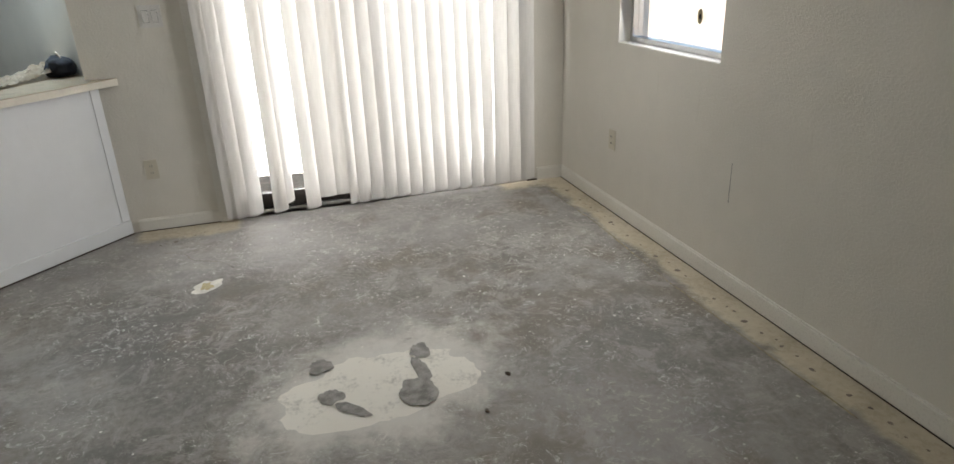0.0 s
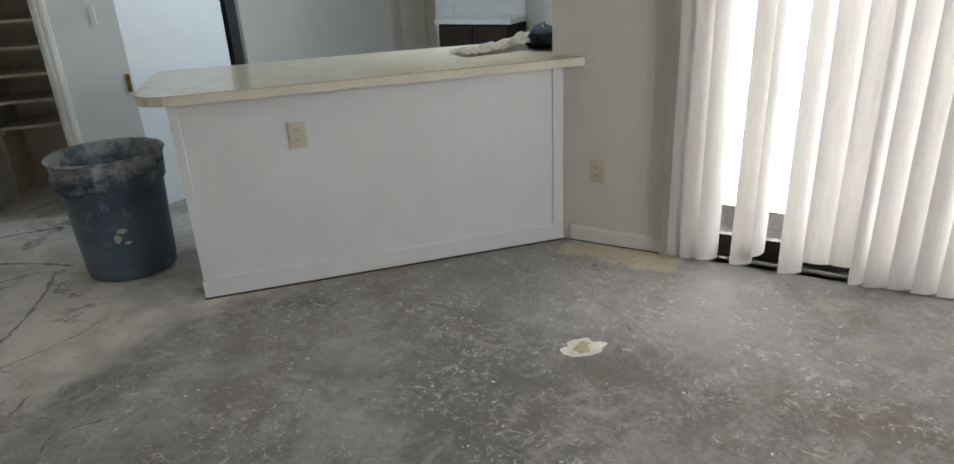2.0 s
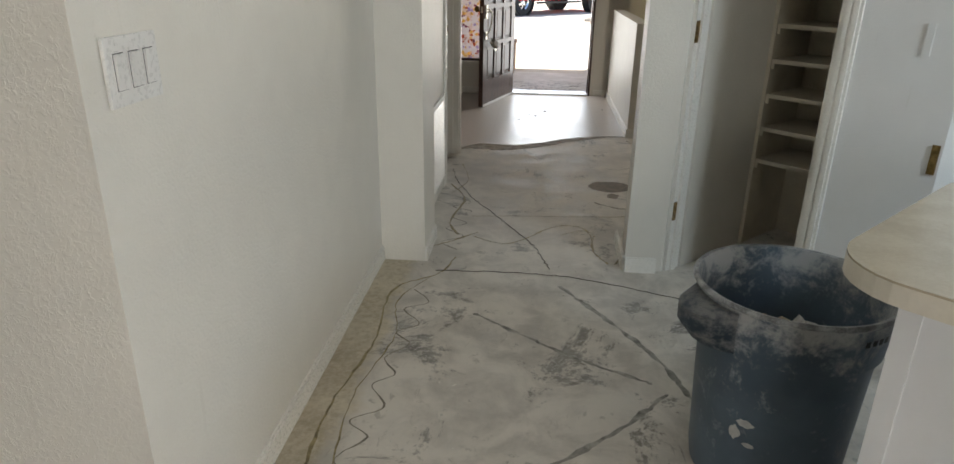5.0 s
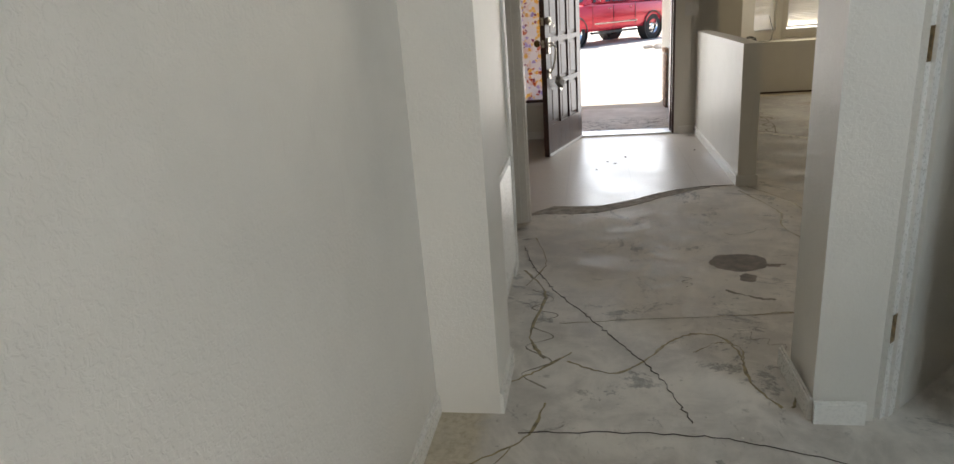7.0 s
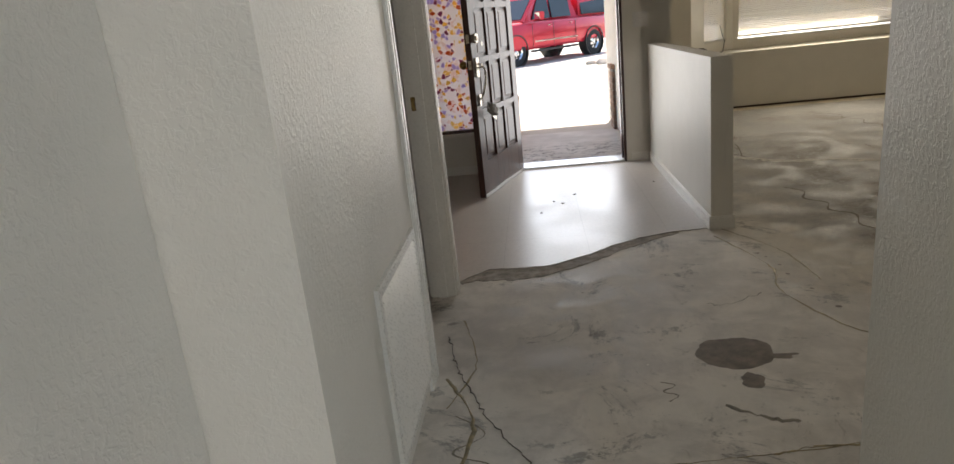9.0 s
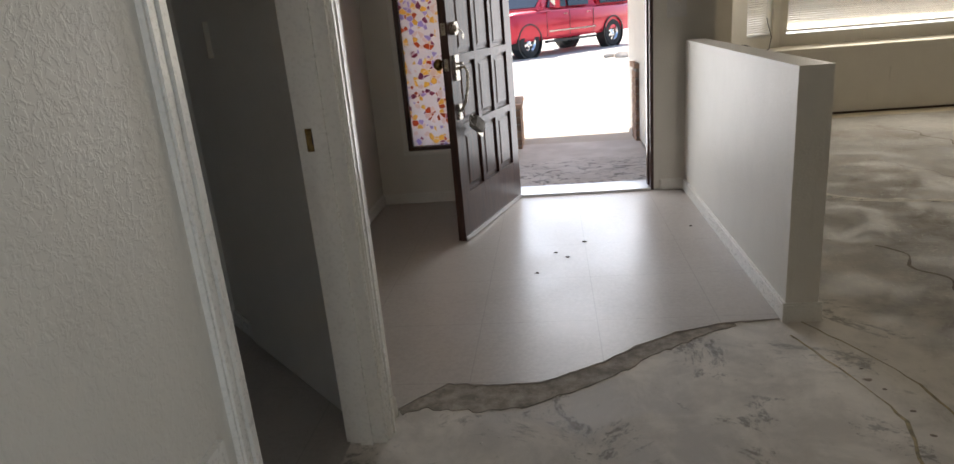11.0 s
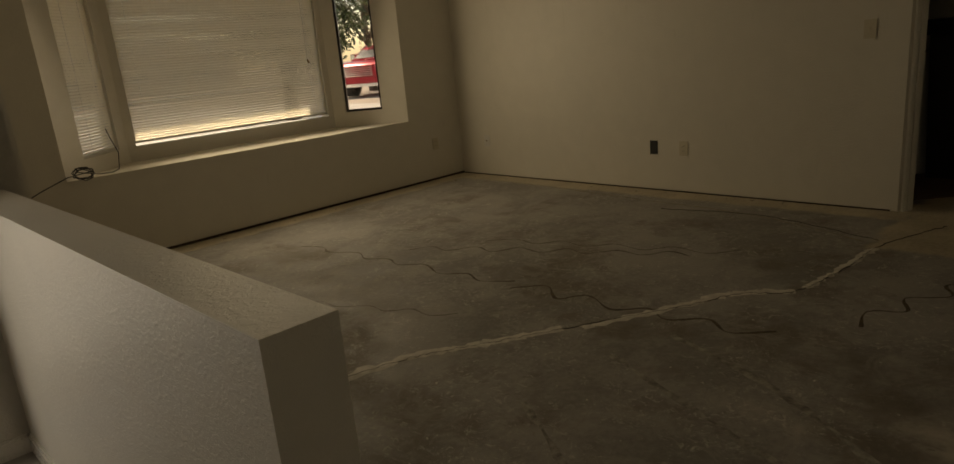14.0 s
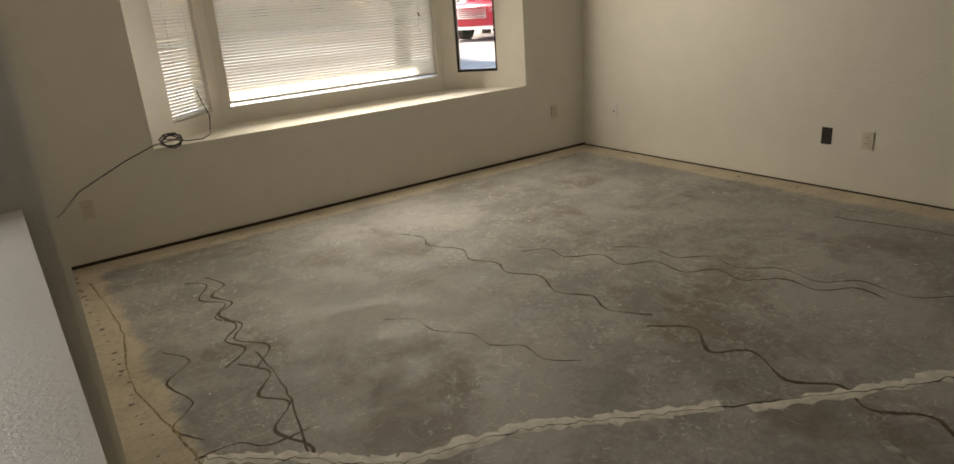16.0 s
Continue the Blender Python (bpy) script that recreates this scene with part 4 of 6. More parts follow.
STAIN = plain("grey_brown_stain", (0.22, 0.18, 0.15), 0.8, vary=0.2, scale=18)
bm = bmesh.new()
blob(bm, 0, 0, 0.13, 0.12, 0.0012, 1, 40, 3, rough=0.16)
part("stain", bm, STAIN, ob, smooth=True)
bm = bmesh.new()
blob(bm, 0.0, -0.2, 0.04, 0.05, 0.001, 4, 20, 3, rough=0.5)
part("smear", bm, STAIN, ob, smooth=True)
bm = bmesh.new()
blob(bm, 0.14, -0.04, 0.06, 0.022, 0.001, 7, 20, 3, rough=0.5)
part("smear", bm, STAIN, ob, smooth=True)

# nail holes and pitted spots in the cream bands
bm = bmesh.new()
rnd = random.Random(31)
for a, b, n in (((-1.29, -6.72), (-1.29, -4.95), 34), ((-4.1, -6.83), (-1.25, -6.83), 44), ((1.0, -10.56), (-3.0, -10.56), 52), ((0.5, 2.25), (0.5, -0.5), 40), ((0.5, 2.3), (4.7, 2.3), 20), ((0.16, -5.0), (0.5, -4.75), 6), ((0.3, -2.2), (0.5, -3.4), 12), ((4.6, 2.2), (4.7, -1.3), 16), ((0.98, -8.02), (1.18, -8.4), 8)):
    for i in range(n):
        t = (i + rnd.uniform(-0.3, 0.3)) / n
        if rnd.random() < 0.25:
            continue
        x, y = a[0] + (b[0] - a[0]) * t + rnd.uniform(-0.015, 0.015), a[1] + (b[1] - a[1]) * t + rnd.uniform(-0.015, 0.015)
        s = rnd.choice((0.006, 0.009, 0.014))
        blob(bm, x, y, s, s * rnd.uniform(0.6, 1.1), 0.0014, rnd.uniform(0, 50), 9, 2, rough=0.5)
tagged(part("nail_spots", bm, STAIN, None, "dark pitted nail spots along the cream glue bands"), category="floor stain", kind="stuff")
# crumbs of mortar and dirt on the slab
bm = bmesh.new()
for i in range(520):
    if i < 300:
        x, y = rnd.uniform(-2.2, 1.2), rnd.uniform(-10.4, -6.9)
        if x + y > -6.8 or x > 1.15:
            continue
    elif i < 420:
        x, y = rnd.uniform(0.6, 4.6), rnd.uniform(-2.2, 2.1)
    else:
        x, y = rnd.uniform(-1.0, 0.3), rnd.uniform(-6.5, -2.6)
    s = rnd.uniform(0.0015, 0.0055)
    blob(bm, x, y, s * rnd.uniform(0.8, 2.0), s, s * 0.5, rnd.uniform(0, 60), 7, 2, rough=0.6, rot=rnd.uniform(0, 3))
tagged(part("mortar_crumbs", bm, PATCH, None, "scattered pale mortar crumbs on the bare slab"), category="debris", kind="stuff")
for x, y in ((-0.63, -1.13), (-0.48, -0.98), (-0.57, -1.2), (-0.72, -1.4), (0.1, -0.8)):
    bm = bmesh.new()
    blob(bm, 0, 0, 0.012, 0.008, 0.005, x * 7, 9, 2, rough=0.6)
    ob = part("dirt_crumb", bm, FELT, None, "dark dirt crumb on the glossy vinyl floor")
    ob.location = (x, y, 0.006)
    tagged(ob, category="debris", group="dirt crumbs in the entry")
for x, y in ((-1.05, -9.36), (-0.86, -9.5)):
    bm = bmesh.new()
    blob(bm, 0, 0, 0.014, 0.01, 0.006, x * 7, 9, 2, rough=0.6)
    ob = part("debris_chip", bm, FELT, None, "small dark chip lying on the bare slab")
    ob.location = (x, y, 0)
    tagged(ob, category="debris")
# dark strip along the foot of the living room drywall, where the baseboard is gone
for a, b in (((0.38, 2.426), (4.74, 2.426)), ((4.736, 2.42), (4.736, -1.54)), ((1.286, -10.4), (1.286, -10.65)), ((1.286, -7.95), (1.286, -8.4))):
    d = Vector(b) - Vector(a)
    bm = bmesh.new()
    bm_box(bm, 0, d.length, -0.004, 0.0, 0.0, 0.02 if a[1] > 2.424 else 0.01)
    ob = part("wall_foot_strip", bm, FELT, None, "dark brown strip along the foot of the wall")
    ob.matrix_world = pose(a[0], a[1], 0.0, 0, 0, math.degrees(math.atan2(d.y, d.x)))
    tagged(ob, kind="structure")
# thinner dark strips on the slab along the baseboards
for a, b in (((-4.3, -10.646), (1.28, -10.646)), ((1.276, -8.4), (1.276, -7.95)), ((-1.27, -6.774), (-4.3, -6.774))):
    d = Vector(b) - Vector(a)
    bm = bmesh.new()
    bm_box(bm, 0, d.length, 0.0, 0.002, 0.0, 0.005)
    ob = part("wall_foot_strip", bm, FELT, None, "thin dark line on the slab along the baseboard")
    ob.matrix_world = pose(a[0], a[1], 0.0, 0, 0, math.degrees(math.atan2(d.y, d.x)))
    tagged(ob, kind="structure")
# ---- peninsula ----
PX, PY = 0.03, -6.725


def pen(u, v):
    return (PX + u * 0.726 + v * 0.6877, PY + v * 0.726 - u * 0.6877)


PM = pose(PX, PY, 0, 0, 0, -43.45)
ob = thing("kitchen_peninsula", PM, "white painted peninsula base with a flat panel front on the slab", "kitchen peninsula")
box_part("front_panel", (0.02, 1.72, 0, 0.1, 0, 0.862), PANEL, ob, "smooth white painted panel", bevel=0.004)
box_part("corner_bead", (0.014, 0.05, -0.006, 0.0, 0.09, 0.862), PANEL, ob, bevel=0.002)
box_part("corner_bead", (1.665, 1.708, -0.006, 0.0, 0.09, 0.862), PANEL, ob, bevel=0.002)
box_part("baseboard", (0.008, 1.715, -0.013, 0.0, 0.004, 0.085), PANEL, ob, bevel=0.004)
box_part("end_panel", (0.02, 0.04, 0.102, 0.66, 0, 0.862), PANEL, ob, bevel=0.003)
box_part("cabinet_body", (0.042, 1.6, 0.102, 0.62, 0.1, 0.86), DARK_WOOD, ob, "dark wood cabinet body")
ob = tagged(box_part("floor_gap_strip", (0.006, 1.715, -0.0175, -0.0135, 0, 0.007), FELT, None, "dark gap strip under the peninsula baseboard", 0), kind="structure")
ob.matrix_world = PM


def arc(cx, cy, r, a0, a1, n=8):
    return [(cx + r * math.cos(radians(a0 + (a1 - a0) * i / n)), cy + r * math.sin(radians(a0 + (a1 - a0) * i / n))) for i in range(n + 1)]


loc = [*arc(0.04, 0.07, 0.14, 270, 180), *arc(0.01, 0.59, 0.11, 180, 90)]
out = [pen(u, v) for u, v in loc]
out = out + [(1.42, -7.08), (1.86, -7.53), (1.43, -7.84), (1.43, -7.866), (1.286, -7.866), (1.286, -8.0)]
tip = [(1.286, -8.01), pen(1.68, -0.07)]
out = out[:-1] + tip + [pen(0.07, -0.07)]
clean = [out[0]]
for p in out[1:]:
    if (Vector(p) - Vector(clean[-1])).length > 0.004:
        clean.append(p)
worktop = thing("worktop", pose(0, 0, 0), "beige laminate worktop with a rounded cream edge on the peninsula", "worktop")
bm = bmesh.new()
bm_prism(bm, clean[::-1], 0.862, 0.897)
part("edge_band", bm, LAM_EDGE, worktop, "cream edge band")
bm = bmesh.new()
bm_prism(bm, clean[::-1], 0.8972, 0.9012)
part("top_sheet", bm, LAMINATE, worktop, bevel=0.0015)
bm = bmesh.new()
blob(bm, 0, 0, 0.012, 0.006, 0.002, 2, 10, 2, rough=0.6)
ob = part("chip_mark", bm, FELT, worktop, "dark chipped spot in the edge")
ob.location = (*pen(0.99, -0.062), 0.9012)

o45 = -43.45
u = pen(0.5, -0.0005)
outlet((u[0], u[1], 0.68), o45, "ivory duplex outlet on the white peninsula panel")
outlet((1.2895, -8.08, 0.37), 270, "ivory duplex outlet on the wall beside the patio door")
outlet((0.57, -10.6595, 0.43), 180, "ivory duplex outlet low on the cream dining wall")
outlet((-1.7, -10.6595, 0.42), 180, "ivory duplex outlet low on the cream dining wall")
outlet((-2.0, -6.7605, 0.41), 0, "ivory duplex outlet low on the wall beside the hall")
switch((-1.93, -6.7605, 1.1), 0, 2, "ivory double toggle switch on the dining wall", "toggle", IVORY)
switch((-1.277, -6.62, 1.165), 90, 3, "white triple rocker switch on the hall wall")
switch((1.2895, -8.24, 1.21), 270, 2, "white double rocker switch above the worktop end")
outlet((4.7395, -0.09, 0.35), 270, "ivory duplex outlet on the living room wall")
outlet((4.38, 2.4295, 0.36), 0, "ivory duplex outlet under the bay window")
outlet((0.66, 2.4295, 0.34), 0, "ivory duplex outlet beside the cable plate")
ob = thing("blank_plate", pose(2.56, 2.4295, 0.35), "painted-over blank wall plate under the bay window", "wall plate")
box_part("cover_plate", (-0.035, 0.035, -0.004, 0, -0.057, 0.057), WALL, ob)
ob = thing("cable_jack", pose(4.7395, 2.05, 0.345, 0, 0, 270), "white wall plate with a small cable jack", "wall plate")
box_part("cover_plate", (-0.035, 0.035, -0.006, 0, -0.057, 0.057), WHITE_PL, ob)
bm = bmesh.new()
bm_tube(bm, [(0, -0.006, 0), (0, -0.016, 0)], 0.006, 10)
part("jack", bm, BRASS, ob)
ob = thing("open_wall_box", pose(4.7395, 0.17, 0.35, 0, 0, 270), "open black electrical box without its plate", "wall box")
box_part("box", (-0.032, 0.032, -0.003, 0, -0.055, 0.055), BLACK_PL, ob, bevel=0.001)
box_part("rim", (-0.036, -0.032, -0.004, 0, -0.058, 0.058), BLACK_PL, ob, bevel=0)
switch((4.7395, -1.36, 1.15), 270, 1, "ivory toggle switch beside the narrow doorway", "toggle", IVORY)
switch((0.16, -0.0005, 1.13), 0, 2, "white double switch beside the entry door", "toggle")
u = (-1.72, -2.13)
switch((u[0] - 0.0004, u[1] - 0.0004, 1.18), 45, 1, "ivory toggle switch on the dim angled wall", "toggle", IVORY)
switch((0.3805, 0.59, 1.12), 90, 1, "white switch on the living room side wall", "toggle")
for z, s in ((1.14, 0.05), (0.76, 0.05)):
    u = pantry(0.86 + (0.1 if z < 1 else 0), -0.0005)
    ob = thing("cover_plate", pose(u[0], u[1], z, 0, 0, -45), "narrow wall plate beside the pantry", "wall plate")
    box_part("cover_plate", (-0.012, 0.012, -0.006, 0, -s, s), WALL_WHITE if z > 1 else BRASS, ob, bevel=0.001)

# ---- pantry shelves ----
sh = thing("pantry_shelves", pose(*PO, 0, 0, 0, -45), "cream painted pantry shelving reaching from floor to ceiling", "shelving unit")
box_part("side_panel", (0.002, 0.02, 0.62, 0.995, 0, 2.3), SHELF, sh)
box_part("side_panel", (0.6, 0.618, 0.62, 0.995, 0, 2.3), SHELF, sh)
box_part("back_panel", (0.02, 0.6, 0.985, 0.995, 0, 2.3), SHELF, sh)
for k, z in enumerate((0.46, 0.622, 0.785, 0.95, 1.112, 1.275, 1.44, 1.605, 1.77, 1.935, 2.1)):
    s = box_part("shelf_board", (0.021, 0.599, 0.63, 0.984, z - 0.019, z), SHELF, sh)
    box_part("cleat", (0.021, 0.035, 0.63, 0.984, z - 0.045, z - 0.0195), SHELF, s, bevel=0)

# ---- trash can ----
can = thing("trash_can", pose(0.13, -6.1, 0, 0, 0, 18), "dusty blue-grey round plastic trash can standing on the slab", "trash can")
bm = bmesh.new()
prof = [(0.0, 0.004), (0.185, 0.004), (0.197, 0.012), (0.203, 0.05), (0.222, 0.44), (0.226, 0.443), (0.235, 0.447), (0.243, 0.57), (0.25, 0.572), (0.254, 0.58), (0.25, 0.588), (0.242, 0.586), (0.236, 0.575), (0.222, 0.45), (0.214, 0.43), (0.196, 0.03), (0.0, 0.028)]
bm_lathe(bm, prof, 56)
bmesh.ops.remove_doubles(bm, verts=bm.verts, dist=1e-5)
part("body", bm, BIN_BLUE, can, smooth=True)
DUSTY = plain("dusty_pale_rim", (0.36, 0.37, 0.38), 0.8, vary=0.3, scale=25, bump=0.3)
bm = bmesh.new()
bm_lathe(bm, [(0.2435, 0.573), (0.2505, 0.5735), (0.2555, 0.581), (0.2505, 0.5895), (0.2415, 0.5875)], 56)
part("rim", bm, DUSTY, can, "pale worn rim", smooth=True)
for sgn in (1, -1):
    bm = bmesh.new()
    n = 8
    rows = []
    for i in range(n + 1):
        a = radians(-24 + 48 * i / n) + (0 if sgn > 0 else math.pi)
        bow = 0.072 * math.cos((i / n - 0.5) * math.pi)
        rr = 0.238
        rows.append([bm.verts.new(((rr + b) * math.cos(a), (rr + b) * math.sin(a), z)) for b, z in ((0.002, 0.455), (bow * 0.55, 0.452), (bow + 0.006, 0.5), (bow + 0.008, 0.545), (bow * 0.6 + 0.004, 0.56), (0.004, 0.562))])
    for a, b in zip(rows, rows[1:]):
        for i in range(5):
            bm.faces.new((a[i], b[i], b[i + 1], a[i + 1]))
    bmesh.ops.solidify(bm, geom=bm.faces[:], thickness=0.004)
    part("handle", bm, BIN_BLUE, can, "moulded side handle", smooth=True)
LAB = plain("torn_label_remains", (0.55, 0.55, 0.53), 0.8, vary=0.1, scale=30)
for a0, z0, w, h, s in ((0, 0.26, 0.045, 0.018, 1), (-6, 0.225, 0.03, 0.03, 2), (4, 0.2, 0.03, 0.014, 3)):
    bm = bmesh.new()
    rows = []
    for i in range(9):
        a = radians(-143 + a0 + (i / 8 - 0.5) * w / 0.212 * 57.3)
        hh = h * (0.5 + 0.9 * abs(noise.noise((i * 0.9, s * 3.3, 0)))) * math.sin(math.pi * (i + 0.5) / 9)
        rows.append([bm.verts.new((r * math.cos(a), r * math.sin(a), z)) for r, z in ((0.2175 + 0.0005, z0 - hh), (0.2195, z0 + hh))])
    for p, q in zip(rows, rows[1:]):
        bm.faces.new((p[0], q[0], q[1], p[1]))
    part("label_scrap", bm, LAB, can, "torn white label remains")
for k in range(4):
    box_part("mark", (0.0, 0.012, -0.001, 0, -0.008, 0.008), BLACK_PL, can, bevel=0).matrix_basis = pose(0.2475 * math.cos(radians(-86 + k * 5)), 0.2475 * math.sin(radians(-86 + k * 5)), 0.535, 4, 0, -86 + k * 5 + 90)
PAPER = plain("crumpled_paper", (0.5, 0.42, 0.3), 0.9, vary=0.2, scale=20)
bag = thing("crumpled_paper", pose(0.12, -6.08, 0.33), "crumpled brown paper scraps inside the trash can", "waste paper")
for i in range(4):
    bm = bmesh.new()
    bmesh.ops.create_icosphere(bm, subdivisions=3, radius=0.07)
    for v in bm.verts:
        v.co *= 1 + 0.7 * noise.noise(v.co * 22 + Vector((i * 5, 0, 0)))
    o = part("scrap", bm, PAPER if i < 2 else LAB, bag)
    o.location = (-0.06 + i * 0.05, -0.03 + 0.05 * (i % 2), 0.02 + 0.03 * (i % 3))
bm = bmesh.new()
blob(bm, 0, 0, 0.185, 0.185, 0.15, 3, 30, 5, rough=0.1)
part("filling", bm, GREYP, bag, "grey rubble filling").location = (0.01, -0.02, -0.17)
btl = thing("plastic_bottle", pose(0.2, -6.15, 0.44, 70, 20, 40), "empty clear plastic bottle on the paper scraps", "bottle")
bm = bmesh.new()
bm_lathe(bm, [(0.0, -0.09), (0.028, -0.09), (0.032, -0.08), (0.03, -0.02), (0.032, 0.04), (0.012, 0.075), (0.012, 0.09)], 18)
part("bottle_body", bm, WHITE_PL, btl, smooth=True)
bm = bmesh.new()
bm_tube(bm, [(0, 0, 0.088), (0, 0, 0.105)], 0.014, 14)
part("cap", bm, WHITE_PL, btl)


# ---- patio door, blinds and dining window ----
pd = thing("door_patio", pose(1.35, -9.435, 0, 0, 0, 90), "white aluminium sliding glass door behind the blinds", "", kind="structure")
for nm, d in (("head_frame", (-0.965, 0.965, -0.05, 0.05, 2.0, 2.05)), ("threshold", (-0.965, 0.965, -0.06, 0.06, 0.0, 0.035)), ("side_frame", (-0.965, -0.92, -0.05, 0.05, 0.035, 2.0)), ("side_frame", (0.92, 0.965, -0.05, 0.05, 0.035, 2.0))):
    box_part(nm, d, STEEL if nm == "threshold" else WHITE_PL, pd)
for x0, y, nm in ((-0.92, -0.025, "fixed_leaf"), (-0.02, 0.02, "sliding_leaf")):
    lf = box_part(nm, (x0, x0 + 0.06, y - 0.018, y + 0.018, 0.036, 1.998), WHITE_PL, pd)
    box_part("stile", (x0 + 0.88, x0 + 0.94, y - 0.018, y + 0.018, 0.036, 1.998), WHITE_PL, lf)
    box_part("bottom_rail", (x0 + 0.06, x0 + 0.88, y - 0.018, y + 0.018, 0.036, 0.13), BRONZE, lf, "dark bottom rail")
    box_part("top_rail", (x0 + 0.06, x0 + 0.88, y - 0.018, y + 0.018, 1.93, 1.998), WHITE_PL, lf)
    g = box_part("pane", (x0 + 0.06, x0 + 0.88, y - 0.003, y + 0.003, 0.13, 1.93), GLASS, lf, bevel=0)
    g.visible_shadow = False
bl = thing("vertical_blinds", pose(1.245, -9.42, 0, 0, 0, 90), "off-white vertical blinds hanging over the patio door", "vertical blinds")
box_part("headrail", (-1.02, 1.0, -0.03, 0.03, 2.1, 2.15), WHITE_PL, bl)
bm = bmesh.new()
rnd = random.Random(5)
xs = [(0.93, 30), (0.87, 34), (0.8, 40), (0.655, 35), (0.59, 65), (0.455, 30), (0.36, 6), (0.26, 4), (0.2, 50)]
x = 0.13
while x > -0.72:
    xs.append((x, 24 + rnd.uniform(-4, 4)))
    x -= 0.083
xs += [(-0.79, 8), (-0.89, 6), (-0.97, 6)]
slat_src = {}


def slat_mesh(zlo):
    """One vane: an 89 mm strip, slightly curved across."""
    bm = bmesh.new()
    cols = []
    for i in range(7):
        t = i / 6 - 0.5
        cols.append([bm.verts.new((t * 0.105, y0 + 0.013 * (0.25 - t * t) * 4, z)) for y0 in (0.0, 0.0008) for z in (zlo, 2.1)])
    for a, b in zip(cols, cols[1:]):
        bm.faces.new((a[0], b[0], b[1], a[1]))
        bm.faces.new((a[3], b[3], b[2], a[2]))
        bm.faces.new((a[0], a[2], b[2], b[0]))
    for c in (cols[0], cols[-1]):
        bm.faces.new((c[0], c[1], c[3], c[2]))
    return bm


for k, (x, ang) in enumerate(xs):
    short = 0.21 < x < 0.4 or x in (0.59,)
    key = "short" if short else "long"
    if key not in slat_src:
        o = part("vane", slat_mesh(0.09 if short else 0.028), VSLAT, bl, smooth=True)
        slat_src[key] = o.data
    else:
        o = new("vane", slat_src[key])
        o.parent = bl
    o.matrix_basis = pose(x, rnd.uniform(-0.004, 0.004), rnd.uniform(-0.004, 0.004), rnd.uniform(-0.15, 0.15), rnd.uniform(-0.25, 0.25), ang)
box = box_part("door_trim", (1.272, 1.29, -8.47, -8.40, 0, 2.2), TRIM, None, "cream painted trim board beside the patio door")
tagged(box, kind="structure")

wn_ = thing("window_dining", pose(0.09, -10.76, 0.0), "small aluminium window in the cream dining wall", "", kind="structure")
for nm, d in (("head_frame", (-0.455, 0.455, -0.03, 0.03, 1.92, 1.95)), ("sill_frame", (-0.455, 0.455, -0.03, 0.03, 0.98, 1.01)), ("side_frame", (-0.455, -0.43, -0.03, 0.03, 1.01, 1.92)), ("side_frame", (0.43, 0.455, -0.03, 0.03, 1.01, 1.92))):
    box_part(nm, d, STEEL, wn_)
g = box_part("pane", (-0.43, 0.43, -0.004, 0.0, 1.01, 1.92), GLASS, wn_, bevel=0)
g.visible_shadow = False
stk = thing("window_sticker", pose(-0.06, -10.75, 1.15), "small oval tan sticker on the window glass", "sticker")
bm = bmesh.new()
bm_prism(bm, [(0.02 * math.cos(a), 0.034 * math.sin(a)) for a in (2 * math.pi * k / 24 for k in range(24))], 0, 0.001)
o = part("sticker", bm, TAN, stk)
o.matrix_basis = pose(0, 0, 0, -90)
bm = bmesh.new()
bm_prism(bm, [(0.009 * math.cos(a), 0.012 * math.sin(a)) for a in (2 * math.pi * k / 16 for k in range(16))], 0.001, 0.0015)
o = part("emblem", bm, BLACK_PL, stk, "dark printed emblem")
o.matrix_basis = pose(0, 0, 0, -90)
bm = bmesh.new()
bm_box(bm, -0.36, 0.54, -10.725, -10.665, 0.9805, 0.984)
structure("window_sill", bm, WHITE_PL, "white painted sill of the dining window")
# hairline seam in the drywall under the window
bm = bmesh.new()
bm_box(bm, -0.516, -0.513, -10.66, -10.659, 0.4, 0.58)
structure("wall_seam", bm, GREYP, "thin grey streak down the wall under the window")

# ---- hall return air grille ----
gr = thing("air_grille", pose(-1.15, -3.83, 0.33, 0, 0, 90), "cream painted return air grille low in the hall wall", "air grille")
W, H = 0.25, 0.24
for nm, d in (("frame_rail", (-W - 0.03, W + 0.03, -0.012, 0, H, H + 0.03)), ("frame_rail", (-W - 0.03, W + 0.03, -0.012, 0, -H - 0.03, -H)), ("frame_stile", (-W - 0.03, -W, -0.012, 0, -H, H)), ("frame_stile", (W, W + 0.03, -0.012, 0, -H, H))):
    box_part(nm, d, TRIM, gr)
box_part("backing", (-W, W, -0.002, -0.0005, -H, H), SLOT, gr, bevel=0)
src = None
for k in range(24):
    if src is None:
        bm = bmesh.new()
        bm_box(bm, -W, W, -0.0008, 0.0008, -0.011, 0.011)
        o = part("slat", bm, TRIM, gr)
        src = o.data
    else:
        o = new("slat", src)
        o.parent = gr
    o.matrix_basis = pose(0, -0.009, -H + 0.01 + k * 0.02, -35)

